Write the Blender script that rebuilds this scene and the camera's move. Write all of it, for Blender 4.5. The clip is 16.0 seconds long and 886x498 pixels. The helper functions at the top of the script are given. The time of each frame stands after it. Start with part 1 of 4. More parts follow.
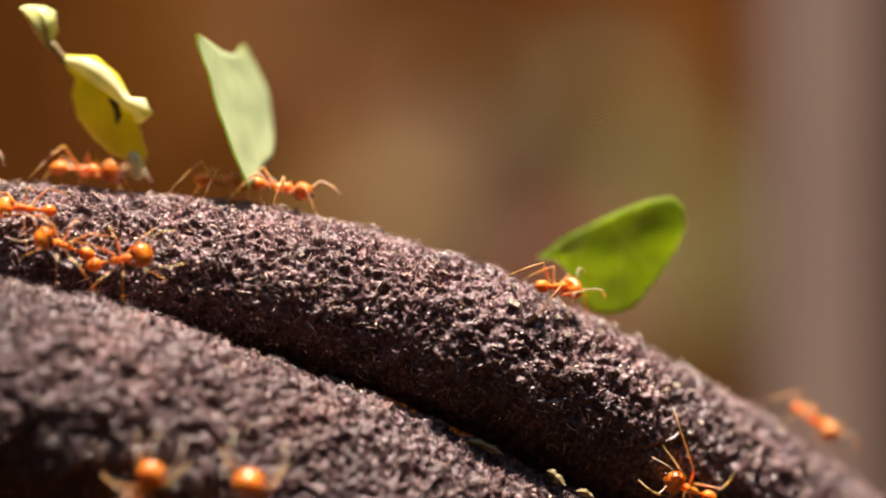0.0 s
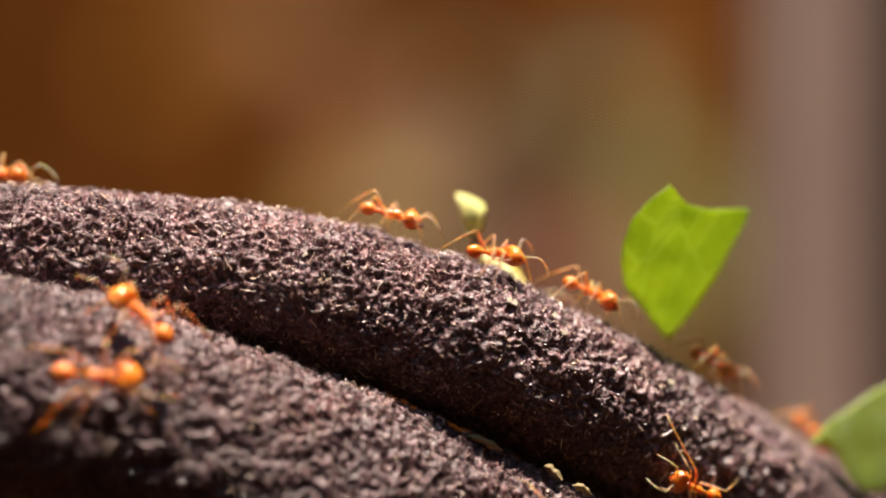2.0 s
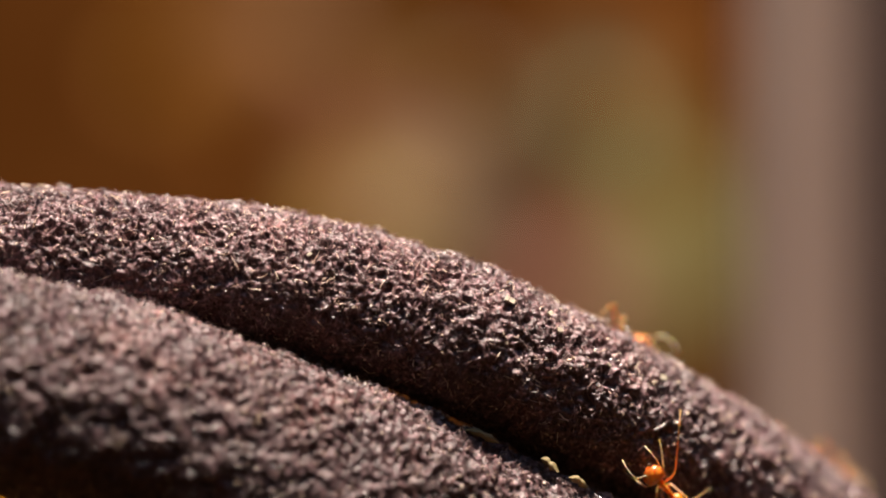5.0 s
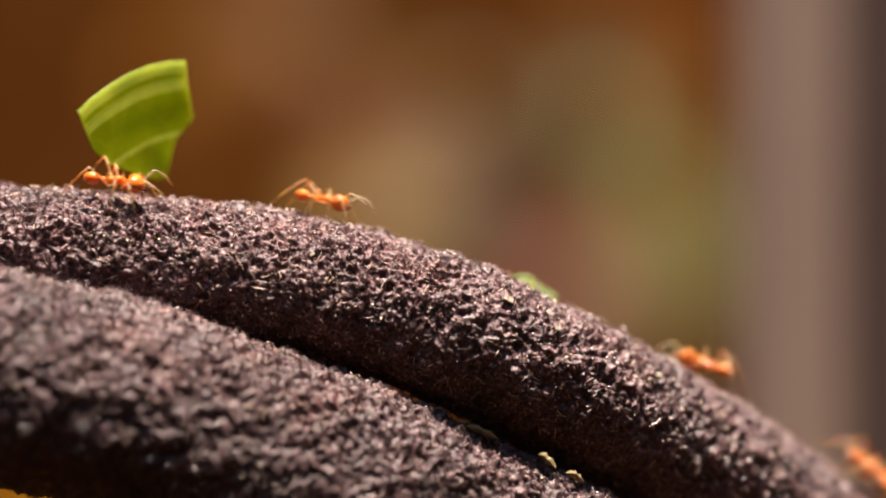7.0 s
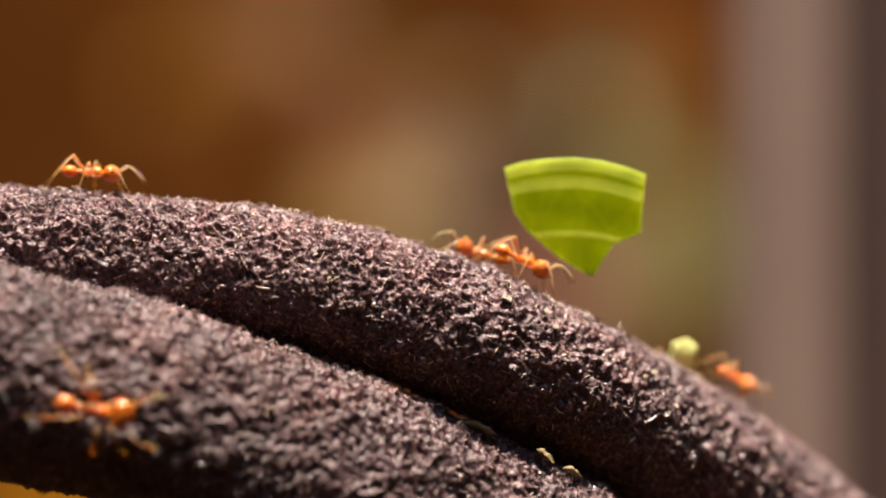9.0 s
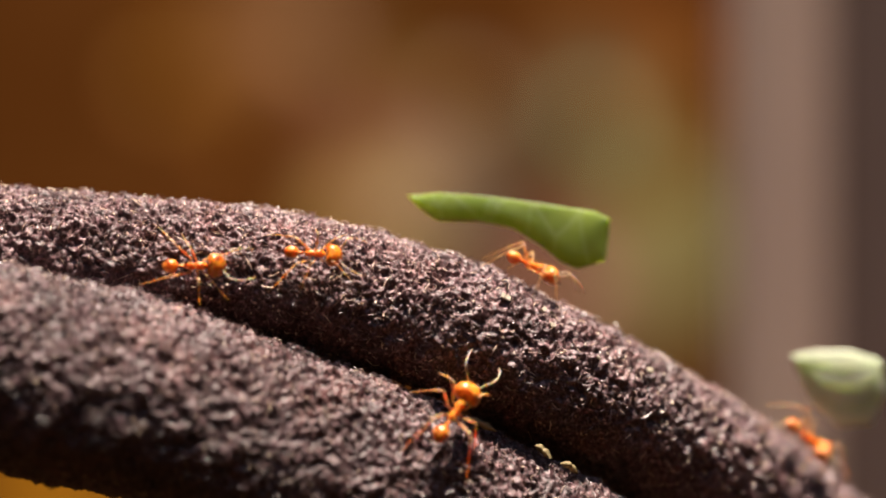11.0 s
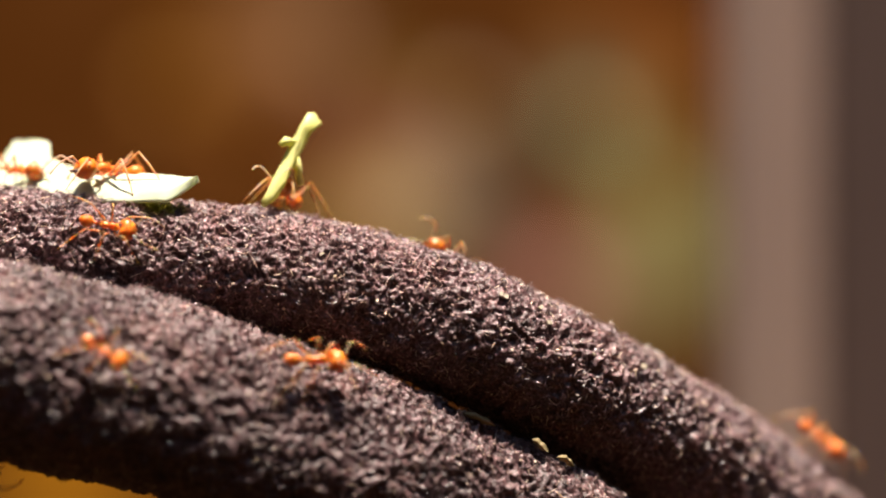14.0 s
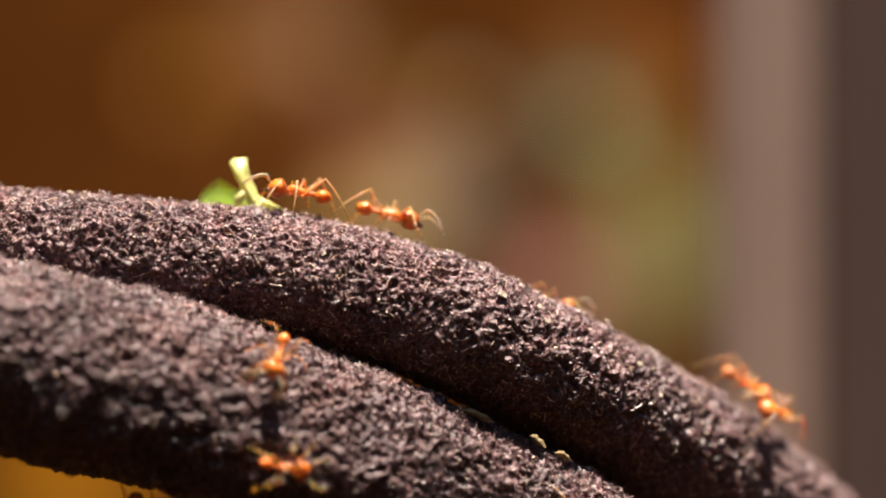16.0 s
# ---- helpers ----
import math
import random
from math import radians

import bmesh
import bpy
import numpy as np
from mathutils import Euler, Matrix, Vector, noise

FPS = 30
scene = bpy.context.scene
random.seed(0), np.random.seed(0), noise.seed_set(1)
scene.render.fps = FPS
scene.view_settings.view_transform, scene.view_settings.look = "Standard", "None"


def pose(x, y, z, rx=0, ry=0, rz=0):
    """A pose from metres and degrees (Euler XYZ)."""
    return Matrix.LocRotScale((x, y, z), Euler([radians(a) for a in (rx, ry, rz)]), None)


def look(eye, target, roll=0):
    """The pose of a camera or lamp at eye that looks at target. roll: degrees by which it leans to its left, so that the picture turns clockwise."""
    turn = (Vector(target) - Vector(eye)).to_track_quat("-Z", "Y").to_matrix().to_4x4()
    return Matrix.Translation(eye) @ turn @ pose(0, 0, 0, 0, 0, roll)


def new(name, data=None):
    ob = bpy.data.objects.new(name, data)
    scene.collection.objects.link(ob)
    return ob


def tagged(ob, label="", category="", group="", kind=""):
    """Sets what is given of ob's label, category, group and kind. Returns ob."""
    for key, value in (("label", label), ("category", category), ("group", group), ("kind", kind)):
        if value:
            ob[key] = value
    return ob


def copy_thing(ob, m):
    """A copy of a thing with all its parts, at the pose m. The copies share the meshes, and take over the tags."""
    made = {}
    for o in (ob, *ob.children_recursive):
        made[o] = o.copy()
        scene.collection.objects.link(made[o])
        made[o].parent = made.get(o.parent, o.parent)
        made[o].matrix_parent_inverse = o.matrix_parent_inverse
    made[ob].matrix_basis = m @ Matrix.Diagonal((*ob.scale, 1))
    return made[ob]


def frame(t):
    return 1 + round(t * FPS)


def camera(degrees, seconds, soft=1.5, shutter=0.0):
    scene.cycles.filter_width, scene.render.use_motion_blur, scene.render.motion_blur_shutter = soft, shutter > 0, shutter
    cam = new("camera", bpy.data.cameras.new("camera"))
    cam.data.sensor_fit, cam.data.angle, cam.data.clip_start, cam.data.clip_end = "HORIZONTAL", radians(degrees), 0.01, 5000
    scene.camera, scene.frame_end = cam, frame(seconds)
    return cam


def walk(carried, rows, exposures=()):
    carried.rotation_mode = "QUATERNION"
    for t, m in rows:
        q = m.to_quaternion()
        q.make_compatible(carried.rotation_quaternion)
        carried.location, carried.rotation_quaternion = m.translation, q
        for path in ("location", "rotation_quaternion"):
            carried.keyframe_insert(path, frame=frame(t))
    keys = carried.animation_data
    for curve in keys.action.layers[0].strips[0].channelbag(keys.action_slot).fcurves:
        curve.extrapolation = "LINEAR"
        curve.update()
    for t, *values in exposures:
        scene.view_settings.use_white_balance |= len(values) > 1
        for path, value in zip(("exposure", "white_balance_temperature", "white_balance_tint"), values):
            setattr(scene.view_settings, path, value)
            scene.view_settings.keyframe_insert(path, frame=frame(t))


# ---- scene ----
# The camera slides slowly straight back from a pair of lianas; the main one stays in focus.
NEAR = 0.6540
cam = camera(7, 16.0, soft=1.75, shutter=0.4)
cam.data.dof.use_dof = True
cam.data.dof.aperture_fstop = 6.6
cam.data.dof.aperture_blades = 0


def back(t):
    return -NEAR * (1 + 0.01165 * t)


walk(cam, [(t, look((0, back(t), 0), (0, 1, 0))) for t in range(17)])

# ---- light ----
SUN = Vector((0.06, -0.038, 0.985)).normalized()
world = bpy.data.worlds.new("sky")
scene.world = world
world.use_nodes = True
wn = world.node_tree.nodes
sky = wn.new("ShaderNodeTexSky")
sky.sky_type = "NISHITA"
sky.sun_disc = False
sky.sun_elevation = math.asin(SUN.z)
sky.sun_rotation = math.atan2(SUN.x, SUN.y)
world.node_tree.links.new(sky.outputs[0], wn["Background"].inputs[0])
wn["Background"].inputs[1].default_value = 0.06
sun = new("sun", bpy.data.lights.new("sun", "SUN"))
sun.data.energy, sun.data.angle, sun.data.color = 5.08, radians(0.53), (1.0, 0.868, 0.735)
sun.matrix_world = look(SUN, (0, 0, 0))
scene.view_settings.exposure = 1.5


# ---- materials ----
def material(name, rough=0.6, spec=0.5):
    """A new node material: the material, its nodes, its links and its Principled node."""
    m = bpy.data.materials.new(name)
    m.use_nodes = True
    p = m.node_tree.nodes["Principled BSDF"]
    p.inputs["Roughness"].default_value = rough
    p.inputs["Specular IOR Level"].default_value = spec
    return m, m.node_tree.nodes, m.node_tree.links, p


def coords(n):
    return n.new("ShaderNodeTexCoord").outputs["Object"]


def noise_node(n, k, vec, scale, detail=3.0, rough=0.55):
    t = n.new("ShaderNodeTexNoise")
    t.inputs["Scale"].default_value, t.inputs["Detail"].default_value, t.inputs["Roughness"].default_value = scale, detail, rough
    k.new(vec, t.inputs["Vector"])
    return t.outputs["Fac"]


def ramp(n, k, fac, *stops):
    r = n.new("ShaderNodeValToRGB")
    e = r.color_ramp.elements
    while len(e) < len(stops):
        e.new(0.5)
    for el, (at, col) in zip(e, stops):
        el.position, el.color = at, (*col, 1)
    k.new(fac, r.inputs[0])
    return r.outputs[0]


def mix(n, k, fac, a, b, kind="MIX"):
    m = n.new("ShaderNodeMix")
    m.data_type, m.blend_type = "RGBA", kind
    for value, sock in ((fac, m.inputs[0]), (a, m.inputs[6]), (b, m.inputs[7])):
        if isinstance(value, bpy.types.NodeSocket):
            k.new(value, sock)
        elif isinstance(value, tuple):
            sock.default_value = (*value, 1)
        else:
            sock.default_value = value
    return m.outputs[2]


def bump(n, k, p, height, strength, distance):
    b = n.new("ShaderNodeBump")
    b.inputs["Strength"].default_value, b.inputs["Distance"].default_value = strength, distance
    k.new(height, b.inputs["Height"])
    k.new(b.outputs[0], p.inputs["Normal"])


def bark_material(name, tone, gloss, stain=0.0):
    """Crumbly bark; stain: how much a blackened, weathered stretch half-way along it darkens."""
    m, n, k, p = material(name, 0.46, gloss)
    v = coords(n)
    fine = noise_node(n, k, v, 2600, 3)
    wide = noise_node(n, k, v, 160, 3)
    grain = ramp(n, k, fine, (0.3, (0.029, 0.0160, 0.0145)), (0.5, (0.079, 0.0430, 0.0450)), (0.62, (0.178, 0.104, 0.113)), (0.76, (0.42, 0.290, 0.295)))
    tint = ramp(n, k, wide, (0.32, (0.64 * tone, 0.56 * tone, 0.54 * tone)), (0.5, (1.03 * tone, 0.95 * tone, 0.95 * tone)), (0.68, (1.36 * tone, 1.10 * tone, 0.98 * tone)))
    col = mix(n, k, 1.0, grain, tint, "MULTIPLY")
    if stain:
        col = mix(n, k, stained(n, k, v, stain), col, (0.34, 0.36, 0.37), "MULTIPLY")
    k.new(col, p.inputs["Base Color"])
    bump(n, k, p, noise_node(n, k, v, 4200, 2), 0.7, 0.00014)
    return m


def stained(n, k, v, most):
    """How strongly the blackened stretch of bark shows, with a ragged, patchy edge."""
    place = n.new("ShaderNodeVectorMath")
    place.operation = "MULTIPLY_ADD"
    place.inputs[1].default_value, place.inputs[2].default_value = (1.0, 0.0, 0.0), (-0.014, 0.0, 0.0)
    k.new(v, place.inputs[0])
    far = n.new("ShaderNodeVectorMath")
    far.operation = "LENGTH"
    k.new(place.outputs[0], far.inputs[0])
    ragged = n.new("ShaderNodeMath")
    ragged.operation = "MULTIPLY_ADD"
    ragged.inputs[1].default_value = 0.045
    k.new(noise_node(n, k, v, 220, 4), ragged.inputs[0])
    k.new(far.outputs["Value"], ragged.inputs[2])
    f = n.new("ShaderNodeMapRange")
    f.interpolation_type = "SMOOTHSTEP"
    for i, val in ((1, 0.024), (2, 0.048), (3, most), (4, 0.0)):
        f.inputs[i].default_value = val
    k.new(ragged.outputs[0], f.inputs[0])
    return f.outputs[0]


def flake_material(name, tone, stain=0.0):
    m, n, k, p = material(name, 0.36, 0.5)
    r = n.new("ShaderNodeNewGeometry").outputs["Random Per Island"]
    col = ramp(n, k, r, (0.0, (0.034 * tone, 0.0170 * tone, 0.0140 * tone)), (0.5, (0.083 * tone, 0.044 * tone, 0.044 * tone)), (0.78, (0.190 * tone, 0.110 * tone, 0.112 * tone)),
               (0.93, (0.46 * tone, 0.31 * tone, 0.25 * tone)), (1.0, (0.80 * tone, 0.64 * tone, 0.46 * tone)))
    if stain:
        col = mix(n, k, stained(n, k, coords(n), stain), col, (0.40, 0.42, 0.43), "MULTIPLY")
    k.new(col, p.inputs["Base Color"])
    return m


def post_material(name, low, high):
    m, n, k, p = material(name, 0.7)
    v = coords(n)
    mp = n.new("ShaderNodeMapping")
    mp.inputs["Scale"].default_value = (1, 1, 0.06)
    k.new(v, mp.inputs[0])
    streak = noise_node(n, k, mp.outputs[0], 300, 4)
    k.new(ramp(n, k, streak, (0.2, low), (0.8, high)), p.inputs["Base Color"])
    bump(n, k, p, streak, 0.5, 0.0006)
    return m


def ground_material():
    m, n, k, p = material("dry_soil", 0.95, 0.05)
    v = coords(n)
    a = noise_node(n, k, v, 35, 5)
    litter = ramp(n, k, a, (0.3, (0.019, 0.0072, 0.0006)), (0.7, (0.058, 0.0235, 0.0018)))
    shade_soil = ramp(n, k, a, (0.3, (0.009, 0.0045, 0.0017)), (0.7, (0.026, 0.013, 0.0050)))
    # near soil darkened as shade, to cut bounce; dry orange leaf litter further off
    apart = n.new("ShaderNodeSeparateXYZ")
    k.new(v, apart.inputs[0])
    away = n.new("ShaderNodeMapRange")
    for i, val in ((1, 0.9), (2, 1.6), (3, 0.0), (4, 1.0)):
        away.inputs[i].default_value = val
    uneven = n.new("ShaderNodeMath")
    uneven.operation = "MULTIPLY_ADD"
    uneven.inputs[1].default_value = 1.6
    k.new(noise_node(n, k, v, 1.7, 4), uneven.inputs[0])
    k.new(apart.outputs[1], uneven.inputs[2])
    k.new(uneven.outputs[0], away.inputs[0])
    k.new(mix(n, k, away.outputs[0], shade_soil, litter), p.inputs["Base Color"])
    bump(n, k, p, noise_node(n, k, v, 90, 4), 0.7, 0.01)
    return m


def sky_wall_material():
    m, n, k, p = material("sky_wall", 0.9, 0.1)
    v = coords(n)
    k.new(ramp(n, k, noise_node(n, k, v, 6, 5), (0.3, (0.025, 0.02, 0.008)), (0.7, (0.10, 0.075, 0.03))), p.inputs["Base Color"])
    bump(n, k, p, noise_node(n, k, v, 20, 4), 0.6, 0.02)
    return m


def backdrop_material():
    """A self-glowing sheet for the far forest: its light is painted in as soft brown and olive patches."""
    m = bpy.data.materials.new("far_glow")
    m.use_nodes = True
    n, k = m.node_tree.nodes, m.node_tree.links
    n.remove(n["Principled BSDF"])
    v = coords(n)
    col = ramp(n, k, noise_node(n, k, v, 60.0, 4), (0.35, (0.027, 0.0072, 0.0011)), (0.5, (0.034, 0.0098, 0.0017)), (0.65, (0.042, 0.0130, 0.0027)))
    for x, z, r, c in PATCHES + GLOW_DOTS:
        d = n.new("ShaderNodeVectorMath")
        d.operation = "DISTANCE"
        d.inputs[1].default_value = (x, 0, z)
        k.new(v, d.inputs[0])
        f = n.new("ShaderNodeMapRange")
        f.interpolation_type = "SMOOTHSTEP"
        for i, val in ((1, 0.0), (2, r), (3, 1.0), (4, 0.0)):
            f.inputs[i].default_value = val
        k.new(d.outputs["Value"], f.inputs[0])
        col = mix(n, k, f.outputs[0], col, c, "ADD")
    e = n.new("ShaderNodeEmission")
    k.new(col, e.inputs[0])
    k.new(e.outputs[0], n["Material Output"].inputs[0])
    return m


# soft glowing patches painted for the far litter and foliage: x, z, radius, and the light that each adds
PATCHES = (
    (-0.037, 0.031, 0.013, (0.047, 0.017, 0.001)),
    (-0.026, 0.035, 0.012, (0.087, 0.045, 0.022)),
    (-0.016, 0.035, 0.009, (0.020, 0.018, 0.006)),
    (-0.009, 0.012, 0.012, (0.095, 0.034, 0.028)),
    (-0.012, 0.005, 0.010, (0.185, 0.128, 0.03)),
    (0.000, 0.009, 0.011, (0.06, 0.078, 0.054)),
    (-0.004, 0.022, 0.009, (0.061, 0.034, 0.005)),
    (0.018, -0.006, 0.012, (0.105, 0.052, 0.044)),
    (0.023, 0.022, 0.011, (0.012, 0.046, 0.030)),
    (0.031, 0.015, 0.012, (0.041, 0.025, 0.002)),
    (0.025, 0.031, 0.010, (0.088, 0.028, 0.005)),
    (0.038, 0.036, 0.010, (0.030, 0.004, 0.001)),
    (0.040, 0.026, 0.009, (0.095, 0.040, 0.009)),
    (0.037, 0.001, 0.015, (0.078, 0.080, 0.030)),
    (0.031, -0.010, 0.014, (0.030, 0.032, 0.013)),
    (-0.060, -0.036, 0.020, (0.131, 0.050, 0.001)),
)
# small bright dots of glow added to it, which blur into discs
GLOW_DOTS = (
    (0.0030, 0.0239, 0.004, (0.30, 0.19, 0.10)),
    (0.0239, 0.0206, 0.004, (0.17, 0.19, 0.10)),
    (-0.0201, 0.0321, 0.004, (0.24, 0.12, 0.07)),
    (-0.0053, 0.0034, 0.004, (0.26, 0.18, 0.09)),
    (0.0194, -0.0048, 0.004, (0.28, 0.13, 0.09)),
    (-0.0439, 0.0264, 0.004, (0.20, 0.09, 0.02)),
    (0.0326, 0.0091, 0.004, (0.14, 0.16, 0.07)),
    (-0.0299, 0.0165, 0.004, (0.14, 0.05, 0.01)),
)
# the front liana takes the same bark and flakes in a darker tone
BARK, DARKER_BARK = bark_material("crumbly_bark", 1.32, 0.55, 0.14), bark_material("darker_crumbly_bark", 0.88, 0.44)
FLAKES, DARKER_FLAKES = flake_material("bark_flakes", 1.3, 0.14), flake_material("darker_bark_flakes", 0.76)
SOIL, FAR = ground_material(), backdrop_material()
SKY_WALL = sky_wall_material()
POST = post_material("pale_weathered_wood", (0.38, 0.260, 0.203), (0.425, 0.287, 0.224))
DARK_POST = post_material("dark_weathered_wood", (0.080, 0.046, 0.037), (0.118, 0.069, 0.055))


# ---- building helpers ----
def mesh_object(name, verts, faces, mat, parent=None, label="", smooth=False):
    me = bpy.data.meshes.new(name)
    me.from_pydata([tuple(v) for v in verts], [], faces)
    me.materials.append(mat)
    if smooth:
        me.shade_smooth()
    ob = new(name, me)
    if parent:
        ob.parent = parent
    return tagged(ob, label)


def part(name, bm, mat, parent, label=""):
    me = bpy.data.meshes.new(name)
    bm.to_mesh(me)
    bm.free()
    me.materials.append(mat)
    ob = new(name, me)
    ob.parent = parent
    return tagged(ob, label)


def ring(radius, low, high, n):
    """An upright round wall."""
    v = [(radius * math.cos(2 * math.pi * i / n), radius * math.sin(2 * math.pi * i / n), z) for z in (low, high) for i in range(n)]
    return v, [(i, (i + 1) % n, n + (i + 1) % n, n + i) for i in range(n)]


# ---- setting ----
ground = mesh_object("ground", [(-60, -60, -0.17), (60, -60, -0.17), (60, 60, -0.17), (-60, 60, -0.17)], [(0, 1, 2, 3)], SOIL)
tagged(ground, "bare dry brown soil below the lianas", "ground", kind="structure")
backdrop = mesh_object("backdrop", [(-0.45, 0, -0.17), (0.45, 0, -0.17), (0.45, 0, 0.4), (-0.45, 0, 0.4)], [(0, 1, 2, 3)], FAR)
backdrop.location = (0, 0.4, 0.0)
# unseen wall, added to block the low sky and weaken the fill light
surround = mesh_object("backdrop", *ring(3.3, -0.17, 3.4, 48), SKY_WALL)
tagged(surround, "unseen round wall added to block the low sky", "background", kind="structure")
tagged(backdrop, "glowing brown and olive sheet standing for the distant forest", "background", kind="structure")


def post(name, mat, wide, deep, place, turn, lean, label):
    """A weathered post with worn edges, standing in the soil and leaning slightly back."""
    bm = bmesh.new()
    bmesh.ops.create_cube(bm, size=1, matrix=Matrix.Diagonal((wide, deep, 0.62, 1)))
    bmesh.ops.bevel(bm, geom=[e for e in bm.edges if abs(e.verts[0].co.z - e.verts[1].co.z) > 0.1], offset=0.0014, segments=3, affect="EDGES")
    me = bpy.data.meshes.new(name)
    bm.to_mesh(me)
    bm.free()
    me.materials.append(mat)
    ob = new(name, me)
    ob.matrix_world = pose(*place, -lean, 0, turn)
    return tagged(ob, label, "post")


post("wooden_post", POST, 0.0124, 0.016, (0.0403, 0.148, 0.135), 0, 4, "upright pale weathered wooden post behind the lianas")
post("wooden_post", DARK_POST, 0.05, 0.03, (0.0717, 0.175, 0.135), 0, 4, "upright dark brown wooden post beside the pale one")

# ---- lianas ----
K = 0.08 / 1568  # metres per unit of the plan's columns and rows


class Tube:
    """A liana's axis: places and radii along it, and its surface by length u and angle a (0 on top, 90 towards the viewer)."""

    def __init__(self, pts, sag=((0, 0.0),)):
        self.sag = np.array(sag)  # metres along it, and how far its near side sags there, as a share of its radius
        p = np.array([((x - 784) * K, y, (441 - z) * K, r * K) for x, z, y, r in pts])
        out = []
        q = np.vstack([2 * p[0] - p[1], p, 2 * p[-1] - p[-2]])
        for i in range(1, len(q) - 2):
            s = np.linspace(0, 1, 60, endpoint=False)[:, None]
            a, b, c, d = q[i - 1], q[i], q[i + 1], q[i + 2]
            out.append(0.5 * (2 * b + (c - a) * s + (2 * a - 5 * b + 4 * c - d) * s * s + (3 * b - 3 * c + d - a) * s ** 3))
        path = np.vstack(out + [p[-1:]])
        ker = np.hanning(61)
        ker /= ker.sum()
        pad = np.vstack([np.repeat(path[:1], 30, 0), path, np.repeat(path[-1:], 30, 0)])
        path = np.stack([np.convolve(pad[:, j], ker, "valid") for j in range(4)], 1)
        u = np.r_[0, np.cumsum(np.linalg.norm(np.diff(path[:, :3], axis=0), axis=1))]
        self.x0 = np.interp(0.0, path[:, 0], u)
        self.u, self.path = u - self.x0, path
        self.tan = np.gradient(path[:, :3], u, axis=0)

    def frame_at(self, u):
        c = np.stack([np.interp(u, self.u, self.path[:, j]) for j in range(4)], -1)
        t = np.stack([np.interp(u, self.u, self.tan[:, j]) for j in range(3)], -1)
        t /= np.linalg.norm(t, axis=-1, keepdims=True)
        side = np.cross(np.broadcast_to((0.0, 1.0, 0.0), t.shape), t)
        side = -side / np.linalg.norm(side, axis=-1, keepdims=True)  # up, across the axis
        front = np.cross(t, side)
        front = -front / np.linalg.norm(front, axis=-1, keepdims=True)
        front = np.where(front[..., 1:2] > 0, -front, front)
        return c, t, side, front

    def surface(self, u, a):
        c, t, up, front = self.frame_at(u)
        sag = np.where(np.sin(a) > 0, np.interp(u, self.sag[:, 0], self.sag[:, 1]), 0.0)[..., None]
        co, si = np.cos(a)[..., None], np.sin(a)[..., None]
        n = co * up + si * (1 + 2 * sag * co) * front
        n = n / np.linalg.norm(n, axis=-1, keepdims=True)
        return c[..., :3] + ((co - sag * si * si) * up + si * front) * c[..., 3:4], n, t


MAIN = Tube([(-4251.6, 3673, 0.0052, 136.7), (-3558.3, 2187.3, 0.0052, 136.7), (-2171.6, 701.5, 0.0052, 134.7), (-1086.5, 434.1, 0.0039, 133), (-493.8, 432.1, 0.0026, 132.4), (-197.6, 444, 0.0013, 132.7), (-15, 460, 0, 133),
             (135, 472, 0, 133), (280, 482, 0, 133), (380, 492, 0, 133), (470, 506, 0, 133), (560, 526, 0, 133), (655, 550, 0, 134), (750, 582, 0, 136),
             (840, 618, 0, 138), (934.6, 666.5, 0.0013, 139.7), (1035.5, 717.4, 0.00325, 142.1), (1130.3, 776.4, 0.00585, 145.4), (1224.6, 833.5, 0.0091, 146.6), (1319.9, 891.9, 0.01235, 147.7), (1419.2, 963.7, 0.01625, 147.6),
             (1537.4, 1062.2, 0.0195, 147.8), (1793.5, 1328.8, 0.0234, 146.8), (2288.9, 2092.3, 0.026, 147.1), (2686.4, 2985.7, 0.026, 147.1), (2885.1, 3681.3, 0.026, 147.1)])
FRONT = Tube([(-3581.7, 3865.9, -0.0102, 199), (-2970.2, 2341.2, -0.0102, 199), (-1951.3, 1016.6, -0.0102, 199), (-932.4, 649.7, -0.0102, 199), (-422.5, 634.1, -0.0102, 199), (-167.1, 654.5, -0.0098, 198.7), (-13.2, 694.6, -0.0095, 198.5),
              (99.6, 716.6, -0.0090, 197.9), (211.3, 740.6, -0.0088, 195.4), (313.8, 776.4, -0.0082, 190.6), (415.6, 809.8, -0.0075, 186.8), (511.5, 835.9, -0.0068, 181), (617.8, 871.2, -0.0060, 175.3), (721.5, 911.5, -0.0046, 169.5),
              (826.2, 958.5, -0.0035, 163.9), (930.6, 1003.9, -0.0028, 158.7), (1080.9, 1089.4, -0.0018, 152.4), (1300, 1275.5, 0, 150), (1598, 1642.6, 0.0013, 149.6), (1897.3, 2201.3, 0.0013, 149.6), (2146.7, 2999.3, 0.0013, 149.6),
              (2296.3, 3697.6, 0.0013, 149.6)], ((-0.045, 0.1), (-0.03, 0.16), (-0.012, 0.4), (0.008, 0.44), (0.02, 0.34)))


COARSE = (0.00032, 0.00050, 0.00054, 0.00030, 0.00015, 1.0)
FINE = (0.00040, 0.00048, 0.00054, 0.00028, 0.00015, 0.95)


def crumb(p, seed, sizes):
    """The relief of the crumbly bark at the points p, in metres: swellings, clods, crumbs with pits, and grains."""
    a, b, c, d, e, fine = sizes
    out = np.empty(len(p))
    for i, (x, y, z) in enumerate(p.tolist()):
        v = Vector((x, y, z + seed))
        pit = noise.noise(v * 900 * fine)
        out[i] = noise.noise(v * 140) * a + noise.noise(v * 480) * b + (0.25 - abs(pit)) * c * 1.4 + noise.noise(v * 1700 * fine) * d + noise.noise(v * 3400) * e
    return out


